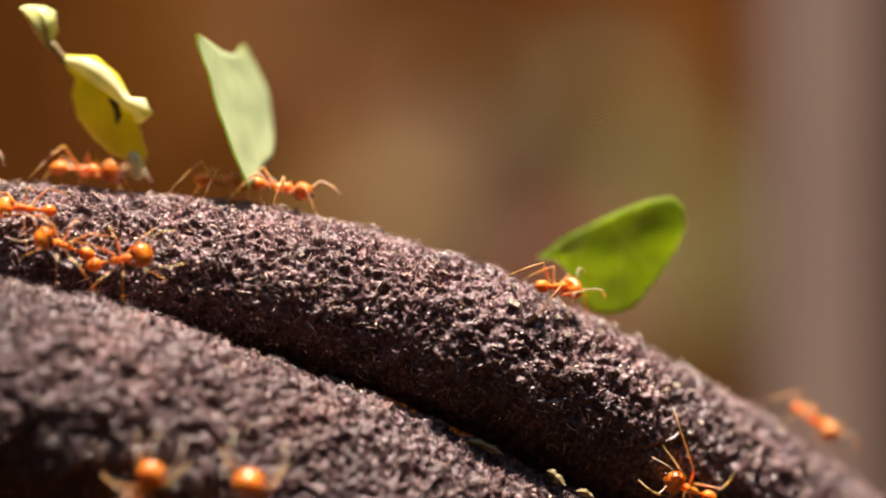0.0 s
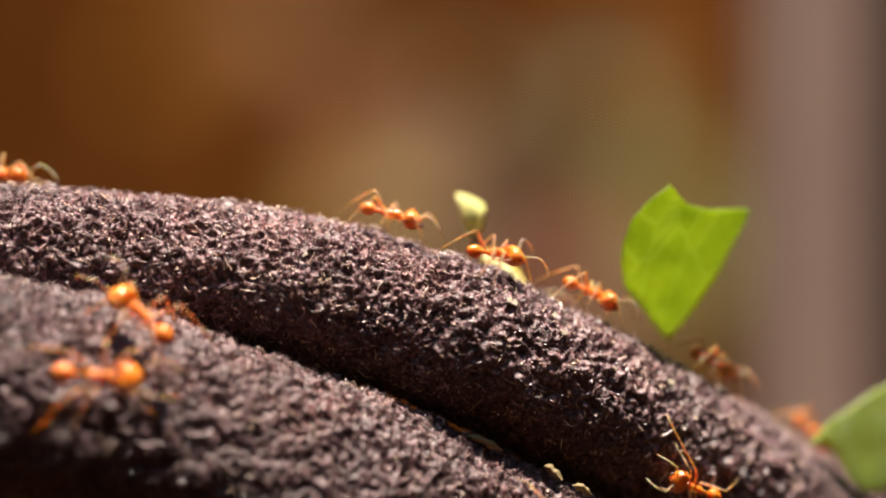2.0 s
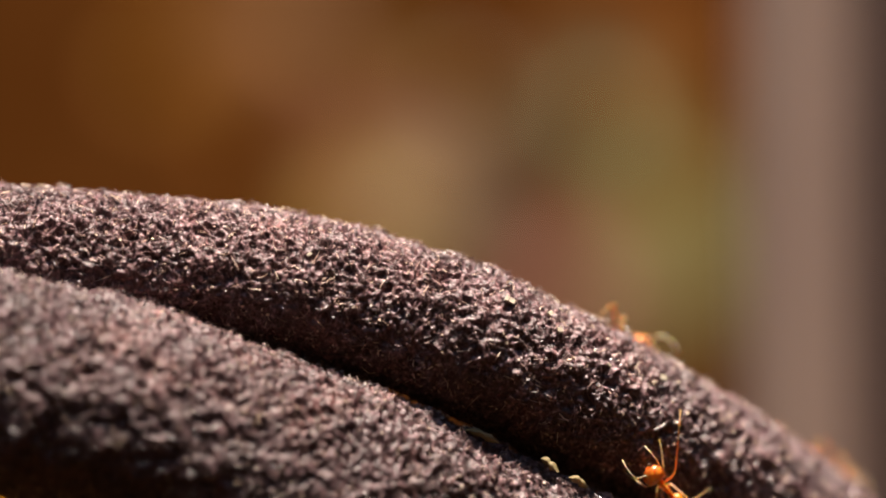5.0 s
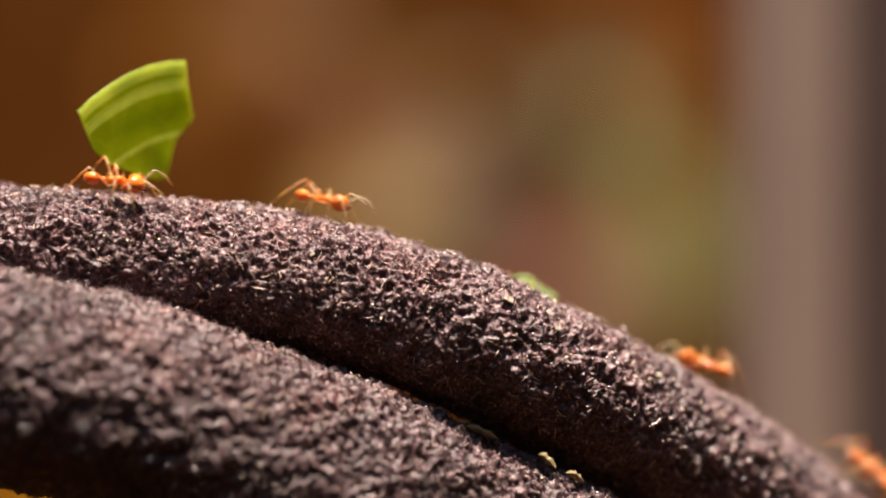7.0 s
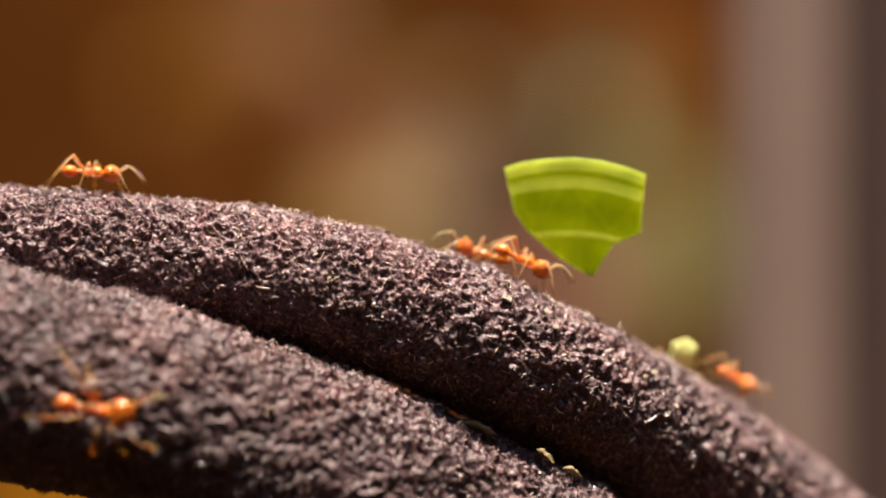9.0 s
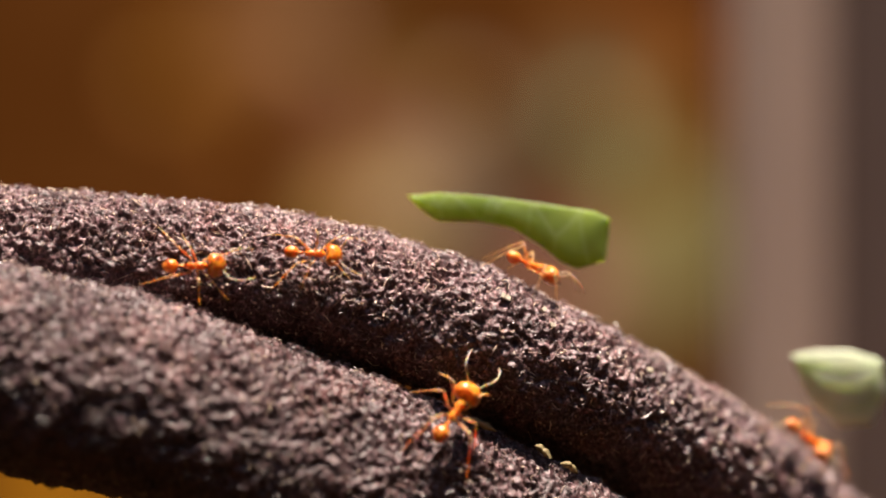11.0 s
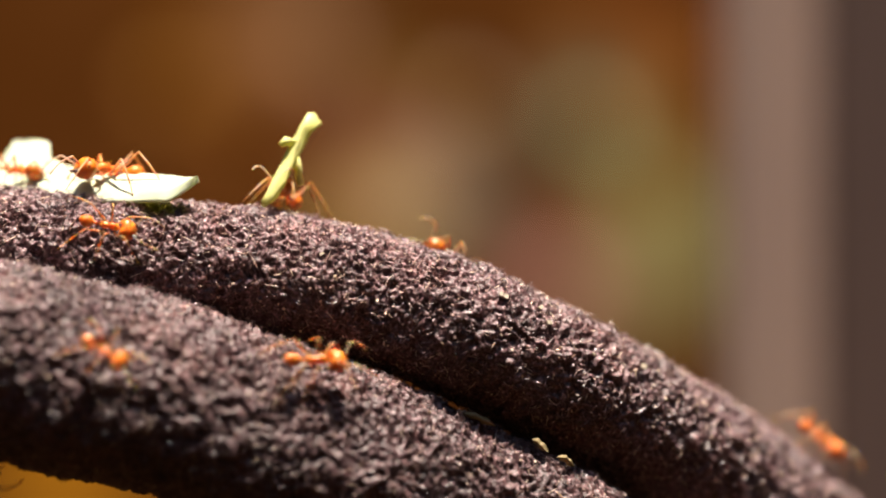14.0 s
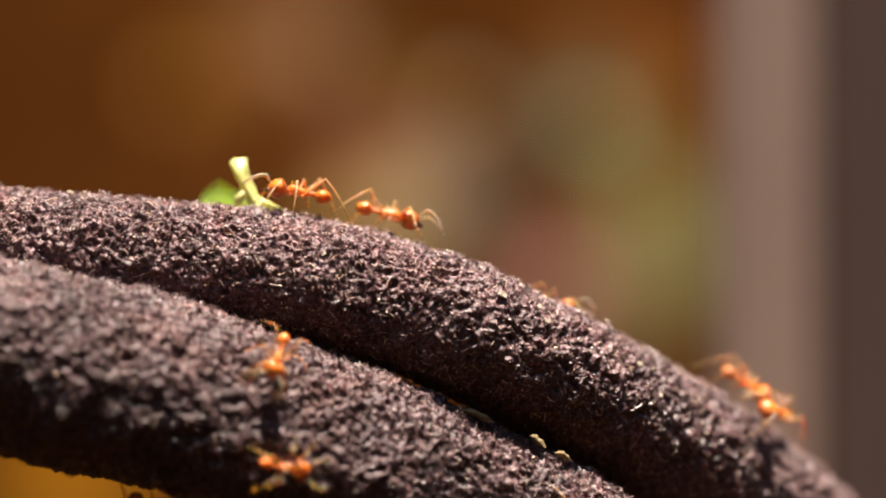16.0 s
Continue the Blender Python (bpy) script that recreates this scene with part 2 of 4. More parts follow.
def bark_tube(name, tube, mat, sizes, lo, hi, step, around, seed, origin=(0.0, 0.0, 0.0)):
    """One liana: a finely crumbled stretch where the camera looks and coarser ends that go down into the soil."""
    us = np.concatenate([np.arange(tube.u[0], lo, 0.004), np.arange(lo, hi, step), np.arange(hi, tube.u[-1], 0.004), [tube.u[-1]]])
    an = np.linspace(0, 2 * np.pi, around, endpoint=False)
    U, A = np.meshgrid(us, an, indexing="ij")
    P, N, T = tube.surface(U, A)
    P, N = P.reshape(-1, 3), N.reshape(-1, 3)
    P = P + N * crumb(P, seed, sizes)[:, None]
    nu, na = len(us), around
    i, j = np.meshgrid(np.arange(nu - 1), np.arange(na), indexing="ij")
    j2 = (j + 1) % na
    quads = np.stack([i * na + j, i * na + j2, (i + 1) * na + j2, (i + 1) * na + j], -1).reshape(-1, 4)
    me = bpy.data.meshes.new(name)
    me.vertices.add(len(P))
    me.vertices.foreach_set("co", (P - origin).ravel())
    me.loops.add(quads.size)
    me.loops.foreach_set("vertex_index", quads.ravel())
    me.polygons.add(len(quads))
    me.polygons.foreach_set("loop_start", np.arange(0, quads.size, 4))
    me.polygons.foreach_set("loop_total", np.full(len(quads), 4))
    me.update(calc_edges=True)
    me.validate()
    me.materials.append(mat)
    me.shade_smooth()
    ob = new(name, me)
    ob.location = origin
    return ob


def flakes(tube, mat, sizes, lo, hi, count, seed, parent):
    """Loose fibres and chips that lie on the bark and stand up from it."""
    rng = np.random.default_rng(seed)
    u, a = rng.uniform(lo, hi, count), rng.uniform(-1.7, 3.0, count)
    P, N, T = tube.surface(u, a)
    P = P + N * crumb(P, seed * 1.0, sizes)[:, None]
    d = T * rng.normal(0.6, 1, (count, 1)) + np.cross(N, T) * rng.normal(0, 1, (count, 1)) + N * rng.normal(0.05, 0.4, (count, 1))
    d /= np.linalg.norm(d, axis=1, keepdims=True)
    w = np.cross(N, d)
    w /= np.linalg.norm(w, axis=1, keepdims=True)
    h = np.cross(d, w)
    chip = rng.random((count, 1)) < 0.34
    length = np.where(chip, rng.uniform(0.00010, 0.00026, (count, 1)), rng.gamma(2.2, 0.00012, (count, 1)) + 0.00010)
    wide = np.where(chip, rng.uniform(0.00009, 0.00020, (count, 1)), rng.uniform(0.000025, 0.00006, (count, 1)))
    thick = np.where(chip, wide * 0.7, wide * 0.6)
    base = P + N * 0.00012
    v = np.stack([base - d * length, base + w * wide, base + h * thick, base - w * wide, base + d * length + h * wide], 1)
    f = np.array([(0, 1, 2), (0, 2, 3), (0, 3, 1), (4, 2, 1), (4, 3, 2), (4, 1, 3)])
    F = (np.arange(count)[:, None, None] * 5 + f).reshape(-1, 3)
    verts, faces = v.reshape(-1, 3).tolist(), F.tolist()
    # long bent fibres
    for i in range(count // 4):
        p, n, t = Vector(P[i]), Vector(N[i]), Vector(T[i])
        way = (t * rng.normal(0.3, 1) + n.cross(t) * rng.normal(0, 1) + n * rng.normal(0.1, 0.25)).normalized()
        bend = Vector(rng.normal(0, 1, 3)) * 0.7
        size, r, o = rng.uniform(0.0005, 0.0017), rng.uniform(0.000018, 0.000040), len(verts)
        for j in range(5):
            q = p + n * (0.00016 + 0.0002 * math.sin(j * 0.9)) + way * (size * (j / 4 - 0.5)) + bend * (size * 0.35 * (j / 4 - 0.5) ** 2)
            side = way.cross(n).normalized() * r
            verts += [tuple(q + side), tuple(q - side), tuple(q + n * r * 1.4)]
        for j in range(4):
            for e in range(3):
                g = (e + 1) % 3
                faces.append((o + j * 3 + e, o + j * 3 + g, o + j * 3 + 3 + g, o + j * 3 + 3 + e))
    me = bpy.data.meshes.new("bark_litter")
    me.from_pydata(verts, [], faces)
    me.materials.append(mat)
    ob = new("bark_litter", me)
    ob.parent = parent
    ob.location = -parent.location
    return tagged(ob, "loose brown and pale bark fibres", kind="stuff")


main_vine = bark_tube("liana", MAIN, BARK, COARSE, -0.056, 0.062, 0.00011, 400, 0.0, (0.0, -0.005, 0.0))
tagged(main_vine, "dark brown liana stem with crumbly fibrous bark, in focus", "liana")
flakes(MAIN, FLAKES, COARSE, -0.056, 0.062, 24000, 0, main_vine)
front_vine = bark_tube("liana", FRONT, DARKER_BARK, FINE, -0.056, 0.04, 0.00013, 450, 1.0)
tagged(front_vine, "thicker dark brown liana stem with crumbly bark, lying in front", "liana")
flakes(FRONT, DARKER_FLAKES, FINE, -0.056, 0.04, 22000, 1, front_vine)
cam.data.dof.focus_object = main_vine


# ---- ants and what they carry ----
def ant_material(name, low, high, rough=0.3):
    m, n, k, p = material(name, rough, 0.6)
    v = coords(n)
    k.new(ramp(n, k, noise_node(n, k, v, 900, 3), (0.3, low), (0.7, high)), p.inputs["Base Color"])
    p.inputs["Subsurface Weight"].default_value = 0.6
    p.inputs["Subsurface Radius"].default_value = (1.0, 0.35, 0.08)
    p.inputs["Subsurface Scale"].default_value = 0.0012
    bump(n, k, p, noise_node(n, k, v, 6000, 2), 0.25, 0.00004)
    return m


def leaf_material(name, face, glow, share, rough=0.42, net=0.0):
    """A thin leaf: a waxy face and light that comes through it."""
    m, n, k, p = material(name, rough, 0.5)
    v = coords(n)
    a = noise_node(n, k, v, 260, 4)
    b = noise_node(n, k, v, 2600, 2)
    tone = ramp(n, k, a, (0.3, (0.78, 0.82, 0.8)), (0.7, (1.1, 1.08, 1.1)))
    if net:
        # the fine net of pale side veins
        cells = n.new("ShaderNodeTexVoronoi")
        cells.feature = "DISTANCE_TO_EDGE"
        cells.inputs["Scale"].default_value = 520
        stretch = n.new("ShaderNodeMapping")
        stretch.inputs["Scale"].default_value = (0.55, 0.8, 0.23)
        k.new(v, stretch.inputs[0])
        k.new(stretch.outputs[0], cells.inputs["Vector"])
        line = n.new("ShaderNodeMapRange")
        for i, val in ((1, 0.0), (2, 0.06), (3, net), (4, 0.0)):
            line.inputs[i].default_value = val
        k.new(cells.outputs["Distance"], line.inputs[0])
        tone = mix(n, k, line.outputs[0], tone, (1.5, 1.35, 4.0))
    k.new(mix(n, k, 1.0, tone, face, "MULTIPLY"), p.inputs["Base Color"])
    bump(n, k, p, b, 0.35, 0.00008)
    t = n.new("ShaderNodeBsdfTranslucent")
    k.new(mix(n, k, 1.0, tone, glow, "MULTIPLY"), t.inputs["Color"])
    s = n.new("ShaderNodeMixShader")
    s.inputs[0].default_value = share
    k.new(p.outputs[0], s.inputs[1])
    k.new(t.outputs[0], s.inputs[2])
    k.new(s.outputs[0], n["Material Output"].inputs[0])
    return m


def vein_material():
    """Pale, half clear sap veins that let the leaf's own light through."""
    m = leaf_material("leaf_vein", (0.66, 0.76, 0.30), (0.95, 1.0, 0.55), 0.5)
    n, k = m.node_tree.nodes, m.node_tree.links
    clear = n.new("ShaderNodeBsdfTransparent")
    clear.inputs["Color"].default_value = (0.97, 1.0, 0.8, 1)
    s = n.new("ShaderNodeMixShader")
    s.inputs[0].default_value = 0.72
    k.new(n["Material Output"].inputs[0].links[0].from_socket, s.inputs[1])
    k.new(clear.outputs[0], s.inputs[2])
    k.new(s.outputs[0], n["Material Output"].inputs[0])
    return m


def plain(name, col, rough=0.3):
    m, n, k, p = material(name, rough)
    p.inputs["Base Color"].default_value = (*col, 1)
    return m


ANT_BODY = ant_material("ant_shell", (0.52, 0.130, 0.010), (0.80, 0.27, 0.025), 0.3)
ANT_LEG = ant_material("ant_leg", (0.46, 0.20, 0.075), (0.62, 0.33, 0.16), 0.4)
ANT_FEELER = ant_material("ant_feeler", (0.48, 0.28, 0.19), (0.64, 0.44, 0.34), 0.45)
ANT_JAW = plain("ant_jaw", (0.06, 0.015, 0.008))
ANT_EYE = plain("ant_eye", (0.008, 0.006, 0.006), 0.23)
GREEN = leaf_material("green_leaf", (0.33, 0.43, 0.13), (0.64, 0.77, 0.050), 0.72, net=0.32)
UNDER = leaf_material("leaf_underside", (0.58, 0.66, 0.36), (0.62, 0.76, 0.22), 0.4)
RIBBED = leaf_material("ribbed_leaf", (0.15, 0.21, 0.014), (0.66, 0.75, 0.03), 0.66, net=0.2)
BAND = leaf_material("leaf_band", (0.46, 0.54, 0.12), (0.92, 0.98, 0.30), 0.66)
DEEP_GREEN = leaf_material("deep_green_leaf", (0.38, 0.50, 0.20), (0.74, 0.90, 0.32), 0.55)
VEIN = vein_material()
PALE = leaf_material("pale_leaf", (0.80, 0.85, 0.62), (0.80, 0.88, 0.45), 0.3)
CREAM = leaf_material("cream_petal", (0.96, 0.90, 0.50), (0.95, 0.90, 0.30), 0.3, 0.25)
YELLOW = leaf_material("yellow_bud", (0.88, 0.76, 0.045), (0.95, 0.86, 0.05), 0.4, 0.28)
STALK = leaf_material("green_stalk", (0.92, 0.90, 0.34), (0.84, 0.86, 0.17), 0.3, 0.4)
CHIP = leaf_material("pale_chip", (0.52, 0.44, 0.33), (0.5, 0.4, 0.25), 0.1, 0.5)
DRY = leaf_material("dry_leaf", (0.29, 0.22, 0.10), (0.34, 0.26, 0.08), 0.25, 0.7)


def lathe(rings, sides=18):
    """A closed body along x from rings of (x, half width, half height, z); returns vertices and faces."""
    v, f = [], []
    for x, w, h, z in rings:
        for i in range(sides):
            a = 2 * math.pi * i / sides
            v.append((x, w * math.cos(a), z + h * math.sin(a)))
    for r in range(len(rings) - 1):
        for i in range(sides):
            j = (i + 1) % sides
            f.append((r * sides + i, r * sides + j, (r + 1) * sides + j, (r + 1) * sides + i))
    f.append(tuple(range(sides))[::-1])
    f.append(tuple((len(rings) - 1) * sides + i for i in range(sides)))
    return v, f


def rod(pts, radii, sides=7):
    """A bent, tapering rod through pts; returns vertices and faces."""
    v, f = [], []
    p = [Vector(q) for q in pts]
    for i, q in enumerate(p):
        d = (p[min(i + 1, len(p) - 1)] - p[max(i - 1, 0)]).normalized()
        side = d.cross(Vector((0.13, 0.2, 0.97))).normalized()
        up = side.cross(d)
        for j in range(sides):
            a = 2 * math.pi * j / sides
            v.append(q + (side * math.cos(a) + up * math.sin(a)) * radii[i])
    for r in range(len(p) - 1):
        for i in range(sides):
            j = (i + 1) % sides
            f.append((r * sides + i, r * sides + j, (r + 1) * sides + j, (r + 1) * sides + i))
    f.append(tuple(range(sides))[::-1])
    f.append(tuple((len(p) - 1) * sides + i for i in range(sides)))
    return v, f


def shaped(name, vf, mat, parent, label="", at=(0, 0, 0), unit=0.001):
    """A smooth part from vertices and faces in millimetres, with its origin at `at`."""
    v, f = vf
    o = Vector(at)
    ob = mesh_object(name, [(Vector(q) - o) * unit for q in v], f, mat, parent, label, smooth=True)
    ob.location = o * unit
    return ob


def oval(x0, x1, w, h, z, n=12, nose=1.0):
    out = []
    for i in range(n + 1):
        s = -math.cos(math.pi * i / n)
        r = max(0.03, math.sqrt(max(0.0, 1 - s * s))) * (1 + 0.18 * nose * -s)
        out.append(((x0 + x1) / 2 + s * (x1 - x0) / 2, w * r, h * r, z))
    return out


def bumps(vf, amount, freq):
    v, f = vf
    return [Vector(q) * (1 + amount * noise.noise(Vector(q) * freq)) for q in v], f


BODY = 2.1  # height of the ant's trunk over the ground, mm
COXA = {"front": (0.75, 0.35), "middle": (0.1, 0.42), "hind": (-0.5, 0.38)}


def build_ant():
    """A leafcutter worker, 8 mm long, head towards +x, feet at z = 0."""
    ant = new("leafcutter_ant")
    B = BODY
    gaster = oval(-3.4, -1.75, 0.70, 0.68, B - 0.05, 14, -0.5)
    shaped("gaster", bumps(lathe(gaster), 0.02, 3), ANT_BODY, ant)
    waist = [(-1.85, 0.1, 0.1, B), (-1.7, 0.24, 0.3, B + 0.06), (-1.52, 0.13, 0.14, B), (-1.38, 0.2, 0.27, B + 0.08), (-1.2, 0.12, 0.13, B), (-1.05, 0.16, 0.2, B)]
    shaped("waist", lathe(waist, 12), ANT_BODY, ant)
    trunk = [(-1.1, 0.12, 0.15, B), (-0.85, 0.33, 0.36, B), (-0.45, 0.36, 0.42, B + 0.05), (-0.05, 0.30, 0.36, B + 0.08), (0.3, 0.38, 0.46, B + 0.16),
             (0.65, 0.44, 0.5, B + 0.14), (0.95, 0.34, 0.38, B + 0.05), (1.15, 0.18, 0.2, B), (1.25, 0.14, 0.15, B)]
    thorax = shaped("thorax", bumps(lathe(trunk), 0.03, 4), ANT_BODY, ant)
    for x, z, tip in ((-0.75, 0.32, (-1.05, 0.72)), (0.0, 0.42, (-0.1, 0.8)), (0.6, 0.6, (0.72, 0.98))):
        for s in (-1, 1):
            shaped("spine", rod([(x, 0.16 * s, B + z), ((x + tip[0]) / 2, 0.22 * s, B + (z + tip[1]) / 2), (tip[0], 0.3 * s, B + tip[1])], (0.08, 0.05, 0.012), 6), ANT_BODY, thorax)
    v, f = lathe([(1.08, 0.32, 0.30, B), (1.25, 0.92, 0.68, B + 0.04), (1.55, 1.18, 0.92, B + 0.06), (1.95, 1.25, 1.0, B + 0.05), (2.35, 1.16, 0.92, B), (2.7, 0.92, 0.70, B - 0.07), (2.95, 0.58, 0.45, B - 0.14), (3.06, 0.24, 0.2, B - 0.16)], 22)
    v = [Vector((x + 0.36 * max(0, 1 - abs(y) / 0.6) if x < 1.5 else x, y, z - (0.14 * max(0, 1 - abs(y) / 0.35) if z > B and x < 2.2 else 0))) for x, y, z in v]
    head = shaped("head", (v, f), ANT_BODY, ant)
    for s in (-1, 1):
        shaped("eye", lathe([(1.98 + dx, 0.13 * r, 0.13 * r, B + 0.2) for dx, r in ((0, 0.2), (0.04, 0.8), (0.13, 1), (0.22, 0.8), (0.26, 0.2))], 8), ANT_EYE, head).location.y += 1.13 * s * 0.001
        shaped("jaw", rod([(2.7, 0.42 * s, B - 0.2), (3.05, 0.46 * s, B - 0.25), (3.3, 0.3 * s, B - 0.3), (3.42, 0.08 * s, B - 0.33)], (0.2, 0.17, 0.12, 0.03), 8), ANT_JAW, head, "dark serrated jaw")
        root = (2.6, 0.34 * s, B + 0.15)
        shaped("feeler", rod([root, (2.95, 0.75 * s, B + 0.55), (3.35, 1.25 * s, B + 0.95), (3.6, 1.5 * s, B + 1.15), (4.2, 1.66 * s, B + 1.0), (5.0, 1.7 * s, B + 0.5), (5.7, 1.6 * s, B - 0.3)],
                             (0.07, 0.065, 0.07, 0.075, 0.06, 0.075, 0.06)), ANT_FEELER, ant, "pale brown elbowed feeler", root)
    for kind, knee, ankle, foot in (("front", (2.0, 1.35, 2.95), (3.3, 2.2, 0.9), (4.0, 2.6, -0.2)),
                                    ("middle", (-0.1, 1.95, 3.2), (-0.5, 3.2, 1.0), (-0.6, 3.8, -0.4)),
                                    ("hind", (-2.3, 1.7, 3.75), (-4.2, 2.7, 1.3), (-5.2, 3.1, -0.3))):
        cx, cy = COXA[kind]
        for s in (-1, 1):
            hip = (cx, cy * s, B - 0.3)
            mid = [(a + b) / 2 for a, b in zip((cx, cy + 0.25, B - 0.45), knee)]
            pts = [hip, (cx, (cy + 0.25) * s, B - 0.42), (mid[0], mid[1] * s, mid[2]), (knee[0], knee[1] * s, knee[2]),
                   ((knee[0] + ankle[0]) / 2, (knee[1] + ankle[1]) / 2 * s, (knee[2] + ankle[2]) / 2 + 0.1), (ankle[0], ankle[1] * s, ankle[2]), (foot[0], foot[1] * s, foot[2])]
            shaped("leg", rod(pts, (0.15, 0.11, 0.125, 0.085, 0.09, 0.05, 0.03)), ANT_LEG, ant, "", hip)
    return tagged(ant, "orange-brown leafcutter ant walking on the liana bark", "ant", "leafcutter ants")


LOADS = {0: "a yellow flower bud", 1: "a broad green leaf piece", 13: "a half-oval green leaf piece", 15: "a small dark leaf piece", 19: "a ridged green leaf piece",
         20: "a yellow-green scrap", 23: "a long green leaf strip", 24: "a striped pale leaf piece", 27: "a leaf strip painted whitish for sun shine", 28: "a forked stem piece"}


ANT = build_ant()
def stretch_leg(ant):
    """Gives an ant one middle leg that it holds stretched far out to the side."""
    leg = [o for o in ant.children if o.name.startswith("leg")][2]
    v, f = rod([(0, 0, 0), (0.1, -0.35, 0.1), (0.5, -1.0, 0.65), (0.9, -1.7, 0.8), (2.4, -3.2, 0.2), (3.9, -4.8, -0.7), (5.2, -6.3, -1.7)], (0.17, 0.13, 0.15, 0.1, 0.11, 0.07, 0.035))
    me = bpy.data.meshes.new("leg")
    me.from_pydata([tuple(Vector(q) * 0.001) for q in v], [], f)
    me.materials.append(ANT_LEG)
    me.shade_smooth()
    leg.data = me


ANTS = [ANT] + [copy_thing(ANT, Matrix()) for _ in range(34)]


stretch_leg(ANTS[11])


def crawl(size, order, rows):
    """One ant's way over the lianas. Rows: seconds, the liana, mm along it, degrees round it (0 on top), heading (0 to the thick end's right)."""
    ant = ANTS[order]
    ant.scale = (size, size, size)
    if order in LOADS:
        tagged(ant, "orange-brown leafcutter ant carrying " + LOADS[order])
    elif rows[0][1] is FRONT:
        tagged(ant, "orange-brown leafcutter ant on the thicker front liana")
    elif size < 0.83:
        tagged(ant, "small orange-brown leafcutter ant walking on the liana bark")
    path, speed = [], []
    spread = (order % 12) * 2.5
    for (t0, tube, u0, a0, h0), (t1, other, u1, a1, h1) in zip(rows, rows[1:]):
        near = max(u0, u1) > -52 and min(u0, u1) < 56
        n = max(1, round((t1 - t0) / (0.1 if near else 1.0))) if tube is other and t1 > t0 else 1
        for i in range(n):
            s = i / n
            path.append((t0 + (t1 - t0) * s, tube, u0 + (u1 - u0) * s, a0 + (a1 - a0) * s, h0 + (h1 - h0) * s))
    path.append(rows[-1])
    keys = []
    for t, tube, u, a, h in path:
        u += -spread if u < -53 else spread if u > 56 else 0
        p, n, f = tube.surface(np.array([u * 0.001]), np.array([radians(a)]))
        n, f = Vector(n[0]), Vector(f[0])
        down = f.cross(n)
        if down.dot(Vector((0, -1, 0)) * math.cos(radians(a)) + Vector((0, 0, -1)) * math.sin(radians(a))) < 0:
            down = -down
        ahead = (f * math.cos(radians(h)) - down * math.sin(radians(h))).normalized()
        m = Matrix((ahead, n.cross(ahead), n)).transposed().to_4x4()
        m.translation = Vector(p[0]) + n * 0.0003
        keys.append((t, m))
    walk(ant, keys)
    # the gait: three legs swing while the other three stand
    spans = []
    for (t0, m0), (t1, m1) in zip(keys, keys[1:]):
        step = (m1.translation - m0.translation).length
        if abs(m0.translation.x) < 0.052 and t1 > t0 and step / (t1 - t0) > 0.0015:
            spans.append((t0, t1, step))
    legs = [o for o in ant.children if o.name.startswith("leg")]
    for i, leg in enumerate(legs):
        base = leg.location.copy()
        side = -1 if i % 2 == 0 else 1
        phase, last, moves = ((i // 2) + (i % 2)) % 2 * 0.5 + 0.07 * order, -1.0, [(0.0, 0.0, 0.0)]
        for t0, t1, step in spans:
            phase += step / (0.0052 * size)
            if t1 > last + 0.06:
                last = t1
                moves.append((t1, 17 * math.sin(2 * math.pi * phase), 11 * max(0.0, math.cos(2 * math.pi * phase))))
        moves.append((16.0, moves[-1][1], 0.0)) if moves[-1][0] < 16 else None
        walk(leg, [(t, Matrix.Translation(base) @ pose(0, 0, 0, lift * side, 0, -swing * side)) for t, swing, lift in moves])
    rng = random.Random(order)
    for feeler in [o for o in ant.children if o.name.startswith("feeler")]:
        base = feeler.location.copy()
        times = [0.0] + [round(t, 2) for t in np.arange(0.35, 15.9, 0.45) if any(a - 0.3 < t < b + 0.3 for a, b, _ in spans)] + [16.0]
        walk(feeler, [(t, Matrix.Translation(base) @ pose(0, 0, 0, 0, rng.uniform(-14, 12), rng.uniform(-14, 14))) for t in times])
    return ant


def carry(ob, rows):
    """A carried piece's way. Rows: seconds, x, y, z in mm, pitch, lean and turn in degrees."""
    keys = []
    for t, x, y, z, pitch, lean, turn in rows:
        m = pose(0, 0, 0, 0, lean, 0) @ pose(0, 0, 0, -pitch, 0, 0) @ pose(0, 0, 0, 0, 0, turn)
        m.translation = (x * 0.001, y * 0.001, z * 0.001)
        keys.append((t, m))
    walk(ob, keys)


def chain(pts, n):
    p = np.array(pts, float)
    d = np.r_[0, np.cumsum(np.linalg.norm(np.diff(p, axis=0), axis=1))]
    s = np.linspace(0, d[-1], n)
    return np.stack([np.interp(s, d, p[:, j]) for j in range(2)], 1)


